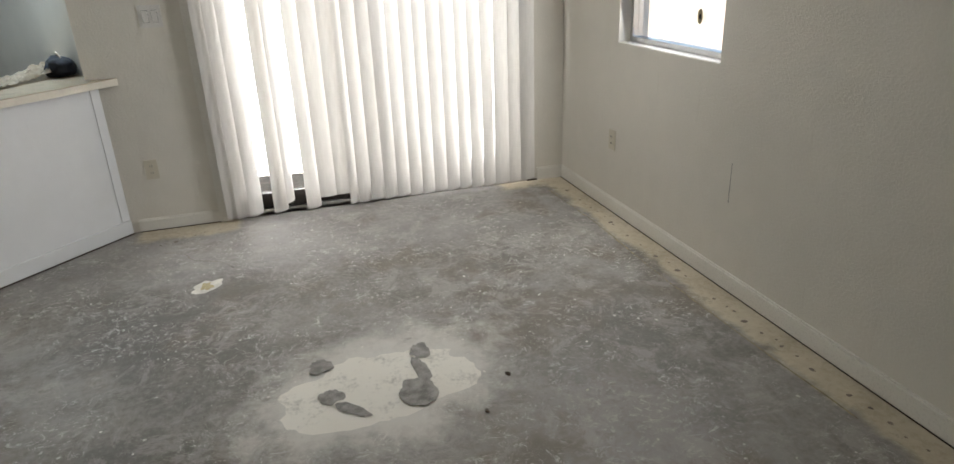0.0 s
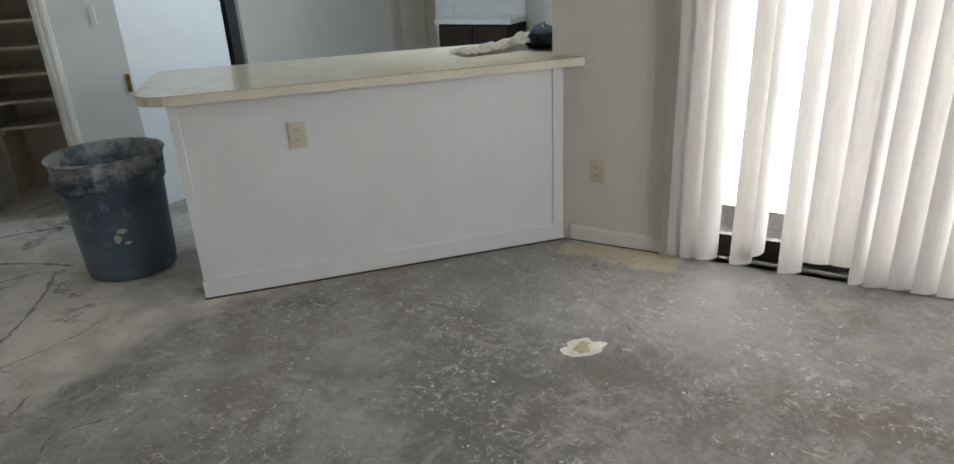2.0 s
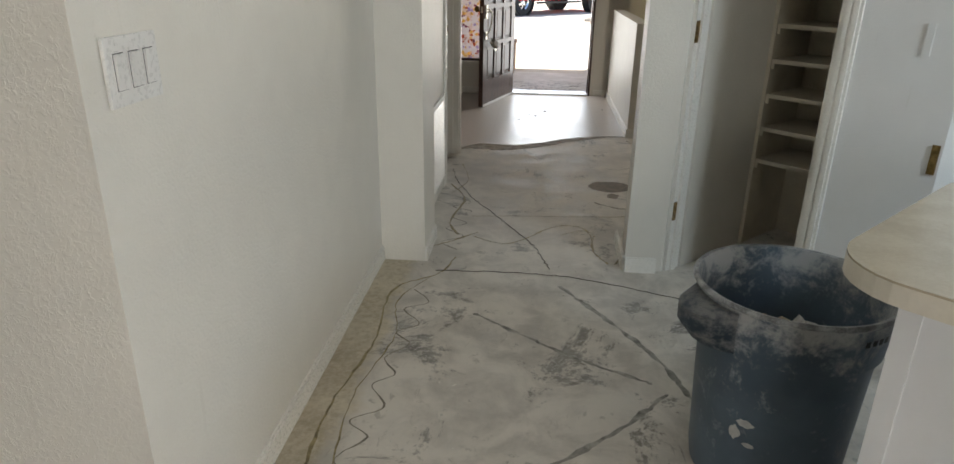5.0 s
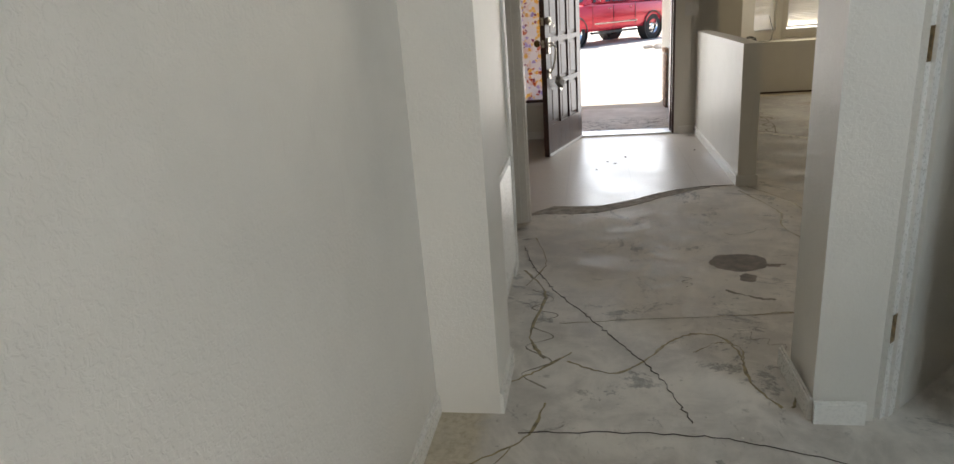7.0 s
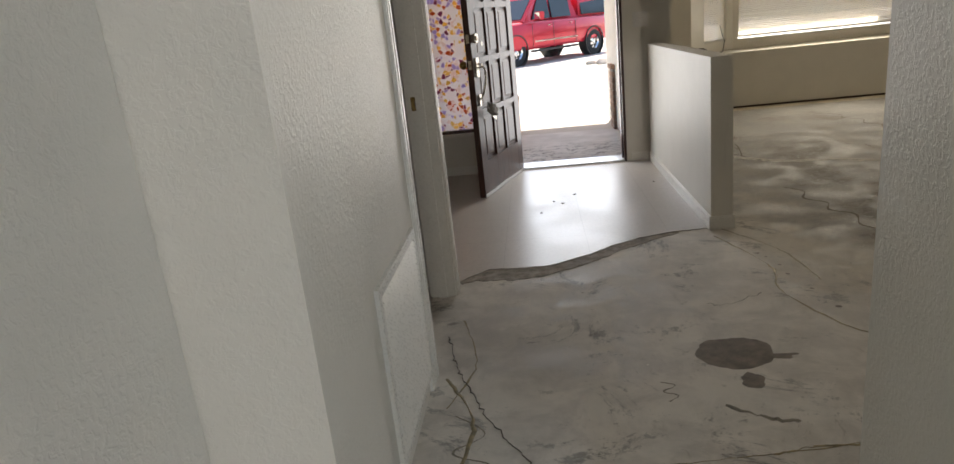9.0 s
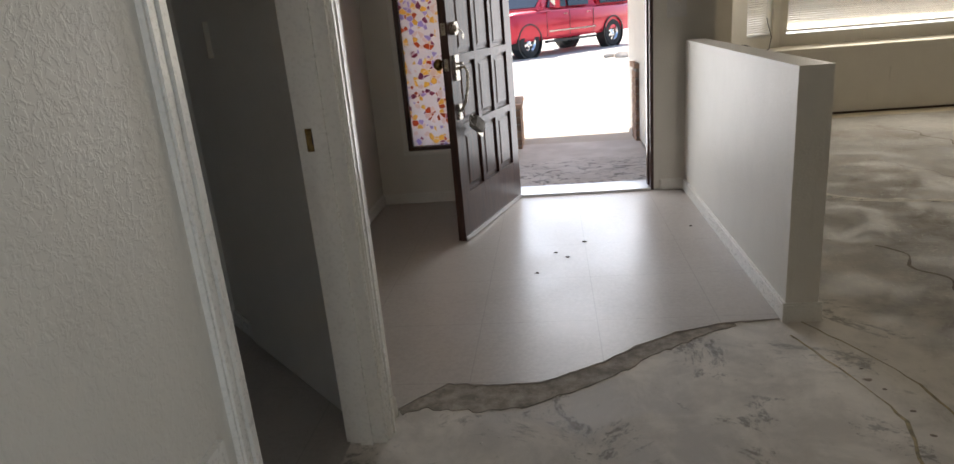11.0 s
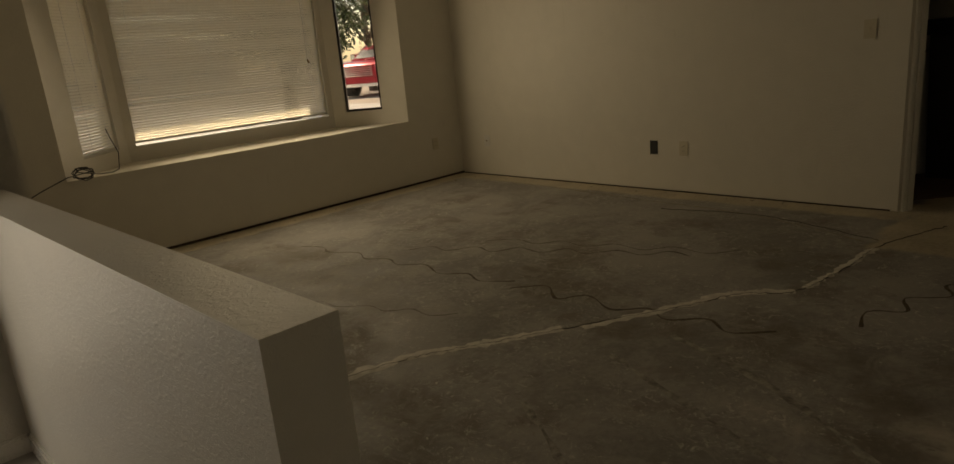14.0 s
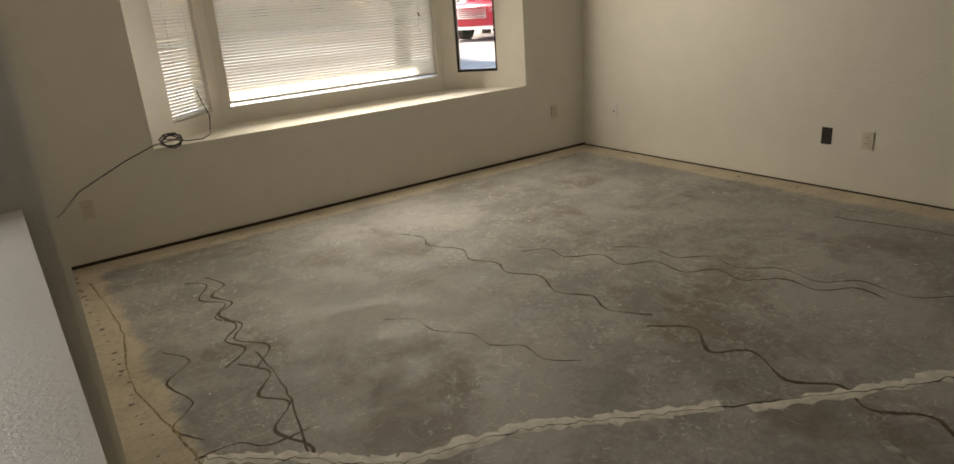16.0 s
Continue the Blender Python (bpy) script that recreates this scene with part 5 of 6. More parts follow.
# ---- entry door and side window ----
jamb("door_frame_entry", (0.02, 0.0), (-0.905 - 0.0, 0.0), -0.2 * -1, 2.05, "dark brown entry door frame", material=DOOR_WOOD, t=0.02)
box = box_part("threshold", (-0.89, 0.0, -0.015, 0.2, 0.0, 0.022), STEEL, None, "worn aluminium threshold under the entry door")
tagged(box, kind="structure")
hx, hy = -0.885, -0.012
ang = math.degrees(math.atan2(-0.878, -1.172 + 0.9))
dr = thing("door_entry", pose(hx, hy, 0, 0, 0, ang), "dark brown panelled entry door standing open inward", "door", kind="")
T = 0.044
stiles = (0.0, 0.115, 0.34, 0.39, 0.525, 0.575, 0.795, 0.91)
cols = ((0.11, 0.325), (0.375, 0.535), (0.585, 0.80))
cols = ((0.105, 0.315), (0.355, 0.555), (0.595, 0.805))
rows = ((0.27, 0.6), (0.64, 0.96), (1.0, 1.33), (1.37, 1.7), (1.74, 1.93))
zb, zt = 0.012, 2.035
xsb = (0.0, cols[0][0], cols[0][1], cols[1][0], cols[1][1], cols[2][0], cols[2][1], 0.91)
for i in range(0, 8, 2):
    box_part("stile", (xsb[i], xsb[i + 1], 0, T, zb, zt), DOOR_WOOD, dr, bevel=0.004)
zs = [zb] + [v for r in rows for v in r] + [zt]
for c0, c1 in cols:
    for i in range(0, len(zs), 2):
        box_part("rail", (c0, c1, 0.0005, T - 0.0005, zs[i], zs[i + 1]), DOOR_WOOD, dr, bevel=0.004)
    for r0, r1 in rows:
        bm = bmesh.new()
        bm_box(bm, c0, c1, 0.015, T - 0.015, r0, r1)
        for ya, yb in ((0.015, 0.006), (T - 0.015, T - 0.006)):
            f = [bm.verts.new((x, y, z)) for x, y, z in ((c0 + 0.018, ya, r0 + 0.018), (c1 - 0.018, ya, r0 + 0.018), (c1 - 0.018, ya, r1 - 0.018), (c0 + 0.018, ya, r1 - 0.018))]
            g = [bm.verts.new((x, yb, z)) for x, z in ((c0 + 0.038, r0 + 0.038), (c1 - 0.038, r0 + 0.038), (c1 - 0.038, r1 - 0.038), (c0 + 0.038, r1 - 0.038))]
            for k in range(4):
                bm.faces.new((f[k], f[(k + 1) % 4], g[(k + 1) % 4], g[k]))
            bm.faces.new(g)
        part("raised_panel", bm, DOOR_WOOD, dr)
box_part("bottom_sweep", (0.005, 0.905, T, T + 0.006, 0.012, 0.035), STEEL, dr, "aluminium sweep along the foot")
# hardware: S is the outward side of the leaf
S = T


def disc(name, x, y0, y1, z, r, parent, material=NICKEL, r2=None, label=""):
    bm = bmesh.new()
    bm_tube(bm, [(x, y0, z), (x, y1, z)], r, 20, [r, r2 or r])
    return part(name, bm, material, parent, label, bevel=0.0015, smooth=True)


db = disc("deadbolt", 0.85, S, S + 0.022, 1.13, 0.033, dr, label="satin nickel deadbolt")
disc("cylinder", 0.85, S + 0.022, S + 0.03, 1.13, 0.018, db)
key = disc("key_head", 0.84, S + 0.05, S + 0.054, 1.09, 0.014, db, label="key hanging in the lock")
bm = bmesh.new()
bm_tube(bm, [(0.85, S + 0.03, 1.13), (0.845, S + 0.052, 1.11), (0.84, S + 0.052, 1.095)], 0.003, 8)
part("key_shank", bm, NICKEL, key)
hs = box_part("handle_set", (0.825, 0.875, S, S + 0.012, 0.87, 1.0), NICKEL, dr, "satin nickel handle set", bevel=0.005)
disc("thumb_latch", 0.85, S + 0.012, S + 0.045, 0.955, 0.007, hs)
bm = bmesh.new()
bm_tube(bm, [(0.85, S + 0.01, 0.93), (0.85, S + 0.05, 0.94), (0.85, S + 0.065, 0.91), (0.85, S + 0.06, 0.84), (0.85, S + 0.04, 0.76), (0.85, S + 0.012, 0.71)], 0.008, 12)
part("grip", bm, NICKEL, hs, smooth=True)
box_part("lower_plate", (0.83, 0.87, S, S + 0.01, 0.67, 0.75), NICKEL, hs, bevel=0.004)
for z in (0.955, 1.13):
    box_part("edge_plate", (0.91, 0.912, 0.01, 0.034, z - 0.03, z + 0.03), NICKEL, dr, bevel=0)
disc("knob_neck", 0.85, -0.03, 0.0, 0.955, 0.012, dr)
bm = bmesh.new()
bm_lathe(bm, [(0.0, -0.03), (0.018, -0.028), (0.029, -0.014), (0.029, 0.0), (0.018, 0.014), (0.01, 0.018)], 20)
o = part("knob", bm, BRASS, dr, "round brass inner knob", smooth=True)
o.matrix_basis = pose(0.85, -0.045, 0.955, -90)
disc("inner_thumb_turn", 0.85, -0.016, 0.0, 1.13, 0.025, dr, BRASS)
lk = thing("key_lockbox", pose(hx, hy, 0, 0, 0, ang) @ pose(0.84, S + 0.07, 0.66, 0, 62, 0), "grey key lockbox hanging open from the door handle", "lockbox")
box_part("lockbox_body", (-0.03, 0.03, -0.02, 0.02, -0.11, 0.0), GREYP, lk, "dark grey lockbox body", bevel=0.006)
bm = bmesh.new()
bm_tube(bm, [(-0.02, 0, -0.01), (-0.02, 0, 0.03), (-0.012, 0, 0.045), (0.012, 0, 0.045), (0.02, 0, 0.03), (0.02, 0, -0.01)], 0.004, 10)
part("shackle", bm, STEEL, lk, smooth=True)
box_part("lid", (-0.028, 0.028, -0.03, -0.022, -0.2, -0.115), NICKEL, lk, "open silver lid", bevel=0.004)
# the leaf swings on hinges
sl = thing("window_entry", pose(-1.335, 0.02, 0), "narrow side window with coloured mosaic glass", "", kind="structure")
for nm, d in (("side_frame", (-0.235, -0.205, -0.018, 0.06, 0.36, 2.03)), ("side_frame", (0.205, 0.235, -0.018, 0.06, 0.36, 2.03)), ("bottom_frame", (-0.205, 0.205, -0.018, 0.06, 0.36, 0.385)), ("top_frame", (-0.205, 0.205, -0.018, 0.06, 2.0, 2.03))):
    box_part(nm, d, DOOR_WOOD, sl)
box_part("pane", (-0.205, 0.205, 0.02, 0.024, 0.385, 2.0), MOSAIC, sl, bevel=0)
bm = bmesh.new()
bm_box(bm, -1.6, -1.07, -0.025, 0.0, 0.335, 0.357)
structure("window_sill", bm, TRIM, "cream sill under the mosaic side window", 0.003)
for a in (-1.6, -1.1):
    bm = bmesh.new()
    bm_box(bm, a, a + 0.03, -0.012, 0.0, 0.357, 2.1)
    structure("window_trim", bm, TRIM, "cream trim beside the mosaic side window", 0.002)

# ---- bay window ----
BX0, BX1, BY0, BY1 = 1.09, 4.07, 2.43, 2.97
BI0, BI1 = 1.69, 3.6
bm = bmesh.new()
bm_prism(bm, ((BX0, BY0 + 0.001), (BX1, BY0 + 0.001), (BX1, BY0 + 0.18), (BI1 + 0.1, BY1 + 0.14), (BI0 - 0.1, BY1 + 0.14), (BX0, BY0 + 0.18)), 0.5, 0.624)
structure("bay_sill", bm, WALL, "deep cream painted bay window sill")
bm = bmesh.new()
bm_prism(bm, ((BX0, BY0 + 0.19), (BX1, BY0 + 0.19), (BX1, BY0 + 0.2), (BI1 + 0.1, BY1 + 0.14), (BI0 - 0.1, BY1 + 0.14), (BX0, BY0 + 0.2)), 2.0, 2.2)
structure("bay_soffit", bm, CEIL, "cream painted bay window soffit")


def bay_side(name, p0, p1, a, b, zlo, zhi, label):
    wall(name, p0, p1, 0.12, label, holes=((a, b, zlo, zhi),), z1=2.0, z0=0.624, material=WALL)


bay_side("wall_bay_back", (BI1, BY1), (BI0, BY1), 0.06, BI1 - BI0 - 0.06, 0.74, 1.93, "cream painted back wall of the bay")
L0 = (Vector((BI0, BY1)) - Vector((BX0, BY0))).length
bay_side("wall_bay_left", (BI0, BY1), (BX0, BY0), 0.12, L0 - 0.24, 0.74, 1.93, "cream painted angled side wall of the bay")
L1 = (Vector((BI1, BY1)) - Vector((BX1, BY0))).length
bay_side("wall_bay_right", (BX1, BY0), (BI1, BY1), 0.24, L1 - 0.12, 0.76, 1.93, "cream painted angled side wall of the bay")


def window_unit(name, p0, p1, zlo, zhi, label, frame, blind=True, bars=0, proud=0.0):
    """Frame, pane and mini blind in an opening from p0 to p1 (the room on the left)."""
    d = Vector(p1) - Vector(p0)
    L = d.length
    m = pose(p0[0], p0[1], 0, 0, 0, math.degrees(math.atan2(d.y, d.x)))
    ob = thing(name, m, label, "", kind="structure")
    for nm, q in (("side_frame", (0, 0.02, -0.07, -0.03, zlo, zhi)), ("side_frame", (L - 0.02, L, -0.07, -0.03, zlo, zhi)), ("bottom_frame", (0.02, L - 0.02, -0.07, -0.03, zlo, zlo + 0.02)), ("top_frame", (0.02, L - 0.02, -0.07, -0.03, zhi - 0.02, zhi))):
        box_part(nm, q, frame, ob)
    for k in range(bars):
        x = L * (k + 1) / (bars + 1)
        box_part("mullion", (x - 0.02, x + 0.02, -0.065, -0.035, zlo + 0.02, zhi - 0.02), frame, ob)
    g = box_part("pane", (0.02, L - 0.02, -0.052, -0.048, zlo + 0.02, zhi - 0.02), GLASS, ob, bevel=0)
    g.visible_shadow = False
    if not blind:
        return
    b = thing("mini_blind", m, "cream horizontal mini blind closed over the bay window", "window blind", "bay window blinds")
    box_part("headrail", (0.006, L - 0.006, -0.03, 0.0, zhi - 0.03, zhi - 0.002), WHITE_PL, b)
    box_part("bottom_rail", (0.006, L - 0.006, -0.026, -0.006, zlo + 0.006, zlo + 0.02), WHITE_PL, b)
    src = None
    z = zlo + 0.03
    while z < zhi - 0.035:
        if src is None:
            bm = bmesh.new()
            c = [[bm.verts.new((x, y, zz)) for x in (0.01, L - 0.01)] for y, zz in ((-0.0125, 0.0), (-0.004, 0.0022), (0.004, 0.0022), (0.0125, 0.0))]
            for p, q in zip(c, c[1:]):
                bm.faces.new((p[0], p[1], q[1], q[0]))
            o = part("slat", bm, HSLAT, b, smooth=True)
            src = o.data
        else:
            o = new("slat", src)
            o.parent = b
        o.matrix_basis = pose(0, -0.016, z, 52 + 3 * math.sin(z * 40), 0, 0)
        z += 0.021
    for x in (0.12, L - 0.12):
        bm = bmesh.new()
        bm_tube(bm, [(x, 0.0, zlo + 0.015), (x, 0.0, zhi - 0.02)], 0.0012, 5)
        part("ladder_cord", bm, WHITE_PL, b)
    if L > 1:
        bm = bmesh.new()
        bm_tube(bm, [(L * 0.08, 0.012, zhi - 0.05), (L * 0.08 + 0.01, 0.014, 1.15), (L * 0.08, 0.012, 0.95)], 0.002, 6)
        part("pull_cord", bm, WHITE_PL, b)
        bm = bmesh.new()
        bm_tube(bm, [(L * 0.08 - 0.004, 0.012, 1.25), (L * 0.08 + 0.012, 0.016, 1.28)], 0.008, 8)
        part("cord_tassel", bm, BRASS, b)


window_unit("window_bay", (BI1 - 0.06, BY1), (BI0 + 0.06, BY1), 0.76, 1.93, "white framed middle window of the bay", WHITE_PL)
dl = (Vector((BX0, BY0)) - Vector((BI0, BY1))).normalized()
a, b = Vector((BI0, BY1)) + dl * 0.12, Vector((BI0, BY1)) + dl * (L0 - 0.24)
window_unit("window_bay", tuple(a), tuple(b), 0.74, 1.93, "narrow white framed side window of the bay", WHITE_PL)
dl = (Vector((BI1, BY1)) - Vector((BX1, BY0))).normalized()
a, b = Vector((BX1, BY0)) + dl * 0.24, Vector((BX1, BY0)) + dl * (L1 - 0.12)
window_unit("window_bay", tuple(a), tuple(b), 0.76, 1.93, "narrow dark framed side window with clear glass", BRONZE, blind=False)

# cable from the wall jack over the sill
cb = thing("coax_cable", pose(0, 0, 0), "black cable coiled on the bay sill beside the wall plug", "cable")
bm = bmesh.new()
pts = [(0.45, 1.9, 0.44), (0.5, 2.0, 0.44), (0.62, 2.2, 0.5), (0.9, 2.33, 0.6), (1.08, 2.36, 0.66)]
for k in range(46):
    a = k * 0.62
    pts.append((1.2 + 0.06 * math.cos(a) + 0.012 * math.sin(k * 1.7), 2.43 + 0.03 * math.sin(a * 1.0), 0.66 + 0.035 * math.sin(a) + 0.01 * math.cos(k)))
pts += [(1.3, 2.45, 0.64), (1.4, 2.48, 0.632)]
bm_tube(bm, pts, 0.0035, 6)
part("coiled_lead", bm, BLACK_PL, cb, smooth=True)
bm = bmesh.new()
bm_tube(bm, [(1.4, 2.48, 0.632), (1.47, 2.56, 0.64), (1.5, 2.6, 0.75), (1.46, 2.58, 0.86), (1.44, 2.57, 0.93)], 0.0035, 6)
part("riser_lead", bm, BLACK_PL, cb, smooth=True)
bm = bmesh.new()
bm_tube(bm, [(0.43, 1.87, 0.435), (0.47, 1.93, 0.445)], 0.012, 10)
part("plug", bm, BLACK_PL, cb)
ob = thing("plug_adapter", pose(0.3805, 1.9, 0.42, 0, 0, 90), "white plug adapter in the wall outlet by the bay", "plug adapter")
box_part("adapter_body", (-0.03, 0.03, -0.035, -0.004, -0.05, 0.045), WHITE_PL, ob, bevel=0.004)
box_part("cover_plate", (-0.035, 0.035, -0.004, 0, -0.057, 0.057), IVORY, ob)

# ---- kitchen beyond the peninsula ----
kb = thing("kitchen_cabinet", pose(2.98, -6.16, 0, 0, 0, -90), "dark wood kitchen cabinet with a white top", "kitchen cabinet")
box_part("cabinet_body", (0, 0.62, 0, 0.3, 0.1, 0.86), DARK_WOOD, kb)
for k in range(2):
    d_ = box_part("cabinet_door", (0.01 + k * 0.305, 0.3 + k * 0.305, -0.018, 0.0, 0.12, 0.68), DARK_WOOD, kb)
    box_part("drawer_front", (0.01 + k * 0.305, 0.3 + k * 0.305, -0.018, 0.0, 0.7, 0.84), DARK_WOOD, kb)
box_part("countertop", (-0.02, 0.64, -0.03, 0.3, 0.862, 0.9), WHITE_PL, kb, "white countertop")
box_part("backsplash", (-0.02, 0.64, 0.28, 0.3, 0.9, 1.0), WHITE_PL, kb, "white backsplash")
uc = thing("wall_cabinet", pose(3.02, -6.3, 0, 0, 0, -90), "dark wood wall cabinet over the white countertop", "kitchen cabinet")
box_part("cabinet_body", (0, 0.45, 0, 0.27, 1.32, 2.1), DARK_WOOD, uc)
box_part("cabinet_door", (0.01, 0.44, -0.018, 0, 1.33, 2.09), DARK_WOOD, uc)
outlet((3.2985, -6.5, 1.12), 270, "ivory outlet on the kitchen wall above the counter")
dk = thing("folding_door", pose(4.0, -5.1, 0, 0, 0, 78), "grey folding closet door beyond the kitchen", "door")
for k in range(2):
    box_part("leaf", (-0.7 + k * 0.36, -0.35 + k * 0.36, -0.02, 0.02, 0.01, 2.0), SHELF, dk)
# tall black strip and pale edge between kitchen wall and doorway
dp = thing("kitchen_dark_strip", pose(1.62, -5.35, 0), "tall narrow black strip with a pale edge beside the kitchen wall", "refrigerator")
box_part("body", (-0.06, 0.02, -0.09, 0.4, 0.02, 1.75), BLACK_PL, dp)
box_part("pale_edge", (0.022, 0.05, -0.09, 0.4, 0.02, 1.75), STEEL, dp)
cl = thing("crumpled_cloth", pose(1.42, -7.52, 0.903, 0, 0, -30), "crumpled beige cloth lying on the worktop", "cloth")
bm = bmesh.new()
n = 26
grid = [[bm.verts.new(((i / n - 0.5) * 0.5, (j / n - 0.5) * 0.2, 0.008 + 0.075 * max(0, (i / n) ** 1.5) * (0.6 + 0.6 * noise.noise((i * 0.25, j * 0.3, 2))) + 0.02 * abs(noise.noise((i * 0.5, j * 0.5, 0))))) for j in range(n + 1)] for i in range(n + 1)]
for i in range(n):
    for j in range(n):
        bm.faces.new((grid[i][j], grid[i + 1][j], grid[i + 1][j + 1], grid[i][j + 1]))
bmesh.ops.solidify(bm, geom=bm.faces[:], thickness=0.004)
part("cloth", bm, FABRIC, cl, smooth=True)
cl = thing("dark_bag", pose(1.56, -7.68, 0.903, 0, 0, 20), "crumpled dark bag beside the cloth on the worktop", "bag")
bm = bmesh.new()
bmesh.ops.create_icosphere(bm, subdivisions=4, radius=0.085)
for v in bm.verts:
    v.co *= 1 + 0.5 * noise.noise(v.co * 9 + Vector((3, 1, 0))) + 0.15 * noise.noise(v.co * 30)
    v.co.x *= 1.5
    v.co.z = max(v.co.z * 0.8 + 0.045, 0.0)
part("bag_body", bm, NAVY, cl, smooth=True)
bm = bmesh.new()
bm_tube(bm, [(-0.08, -0.02, 0.07), (-0.05, 0.0, 0.12), (0.03, 0.0, 0.125), (0.07, -0.02, 0.08)], 0.005, 8)
part("strap", bm, FABRIC, cl, smooth=True)

# ---- dim room beyond the living room ----
ca = thing("storage_cabinet", pose(5.75, -1.3, 0, 0, 0, -45), "white low cabinet standing in the dim room", "cabinet")
box_part("cabinet_body", (-0.5, 0.3, 0, 0.4, 0.02, 0.9), WHITE_PL, ca)
box_part("cabinet_top", (-0.52, 0.32, -0.02, 0.42, 0.902, 0.93), LAM_EDGE, ca)
tb = thing("black_container", pose(5.95, -1.62, 0, 0, 0, -45), "tall black lidded bin beside the white cabinet", "bin")
bm = bmesh.new()
bm_lathe(bm, [(0.0, 0.0), (0.18, 0.0), (0.23, 1.05), (0.0, 1.05)], 4)
part("bin_body", bm, BLACK_PL, tb)
bm = bmesh.new()
bm_box(bm, -0.22, 0.22, -0.22, 0.22, 1.052, 1.16)
part("lid", bm, BLACK_PL, tb, bevel=0.03)
wall("wall_dim_room", (6.996, -0.1), (4.93, -0.1), -0.1, "brown shaded wall of the dim room")
bm = bmesh.new()
bm_prism(bm, ((4.95, -1.45), (5.42, -1.93), (6.98, -1.93), (6.98, -0.1), (4.95, -0.1)), 0.0, 0.006)
structure("floor_dim_room", bm, wood("brown_floor", (0.09, 0.05, 0.03), (0.16, 0.09, 0.055), 0.5, (2, 12, 1)), "dark brown floor of the dim room")


# ---- porch, yard and vehicles ----
bm = bmesh.new()
bm_prism(bm, ((-2.2, 0.2), (0.2, 0.2), (0.2, 1.86), (0.12, 1.9), (-0.9, 1.98), (-2.2, 1.98)), -0.12, -0.02)
structure("porch_slab", bm, PORCH, "grey porch slab with dark scrape marks near the door")
bm = bmesh.new()
bm_prism(bm, ((-2.2, 1.995), (-0.9, 1.995), (0.12, 1.915), (0.9, 1.87 + 0.9), (1.2, 7.0), (-2.6, 7.0)), -0.12, -0.025)
structure("front_walk", bm, DRIVE, "pale concrete front walk")
bm = bmesh.new()
bm_box(bm, -30, 12, 7.02, 32, -0.119, -0.06)
structure("driveway", bm, DRIVE, "broad sunlit pale driveway")
bm = bmesh.new()
bm_box(bm, -60, 60, 36, 44, -0.119, -0.08)
structure("road", bm, ROAD, "asphalt road beyond the driveway")


def brick_pier(name, x0, x1, y0, y1, z1, label):
    ob = thing(name, pose(x0, y0, -0.12), label, "brick wall")
    w, d, h = x1 - x0, y1 - y0, z1 + 0.12
    box_part("core", (0.006, w - 0.006, 0.006, d - 0.006, 0, h - 0.002), MORTAR, ob, bevel=0)
    src = {}
    course = 0
    z = 0.005
    while z + 0.06 < h + 0.01:
        off = 0.1 * (course % 2)
        for along, length, other in ((0, w, 0), (1, d, 0)):
            x = -off
            while x < length:
                a, b = max(x, 0), min(x + 0.19, length)
                if b - a > 0.03:
                    key = (along, round(b - a, 3))
                    if key not in src:
                        bm = bmesh.new()
                        L = b - a
                        if along == 0:
                            bm_box(bm, 0, L, 0, d, 0, 0.055)
                        else:
                            bm_box(bm, -0.002, w + 0.002, 0, L, 0, 0.0545)
                        o = part("brick", bm, BRICK, ob)
                        src[key] = o.data
                    else:
                        o = new("brick", src[key])
                        o.parent = ob
                    o.location = (a, 0, z) if along == 0 else (0, a, z)
                x += 0.2
        z += 0.065
        course += 1
    box_part("cap", (-0.015, w + 0.015, -0.015, d + 0.015, h + 0.002, h + 0.045), BRICK, ob)
    return ob


brick_pier("brick_pier", -1.26, -0.9, 1.78, 2.4, 0.34, "low pale brick planter wall beside the porch")
brick_pier("brick_pier", 0.13, 0.42, 1.82, 2.1, 0.62, "low brick wainscot at the corner of the porch")
bm = bmesh.new()
bm_box(bm, 0.2, 0.34, 1.9, 2.08, 0.7, 2.46)
structure("porch_post", bm, STUCCO, "tan stucco porch post above the brick")
ol = thing("porch_rail_stub", pose(-1.05, 1.95, 0.4), "small rusty iron rail stub on the planter", "iron rail")
bm = bmesh.new()
bm_tube(bm, [(0, 0, 0), (-0.02, 0, 0.2), (-0.04, 0.02, 0.32)], 0.012, 8)
part("rail", bm, BRONZE, ol)


def loft(bm, stations):
    """Skin through rings of equal length, each a list of points."""
    rings = [[bm.verts.new(p) for p in st] for st in stations]
    k = len(rings[0])
    for a, b in zip(rings, rings[1:]):
        for i in range(k):
            bm.faces.new((a[i], a[(i + 1) % k], b[(i + 1) % k], b[i]))
    bm.faces.new(rings[0][::-1])
    bm.faces.new(rings[-1])


def section(x, y, zlo, zhi, tuck=0.06, r=0.1):
    """A body ring at x, half as wide as y, rounded at the shoulders."""
    return [(x, -y + tuck, zlo), (x, -y, zlo + r * 1.4), (x, -y, zhi - r), (x, -y + r * 0.5, zhi - r * 0.3), (x, -y + r * 1.4, zhi), (x, y - r * 1.4, zhi), (x, y - r * 0.5, zhi - r * 0.3), (x, y, zhi - r), (x, y, zlo + r * 1.4), (x, y - tuck, zlo)]


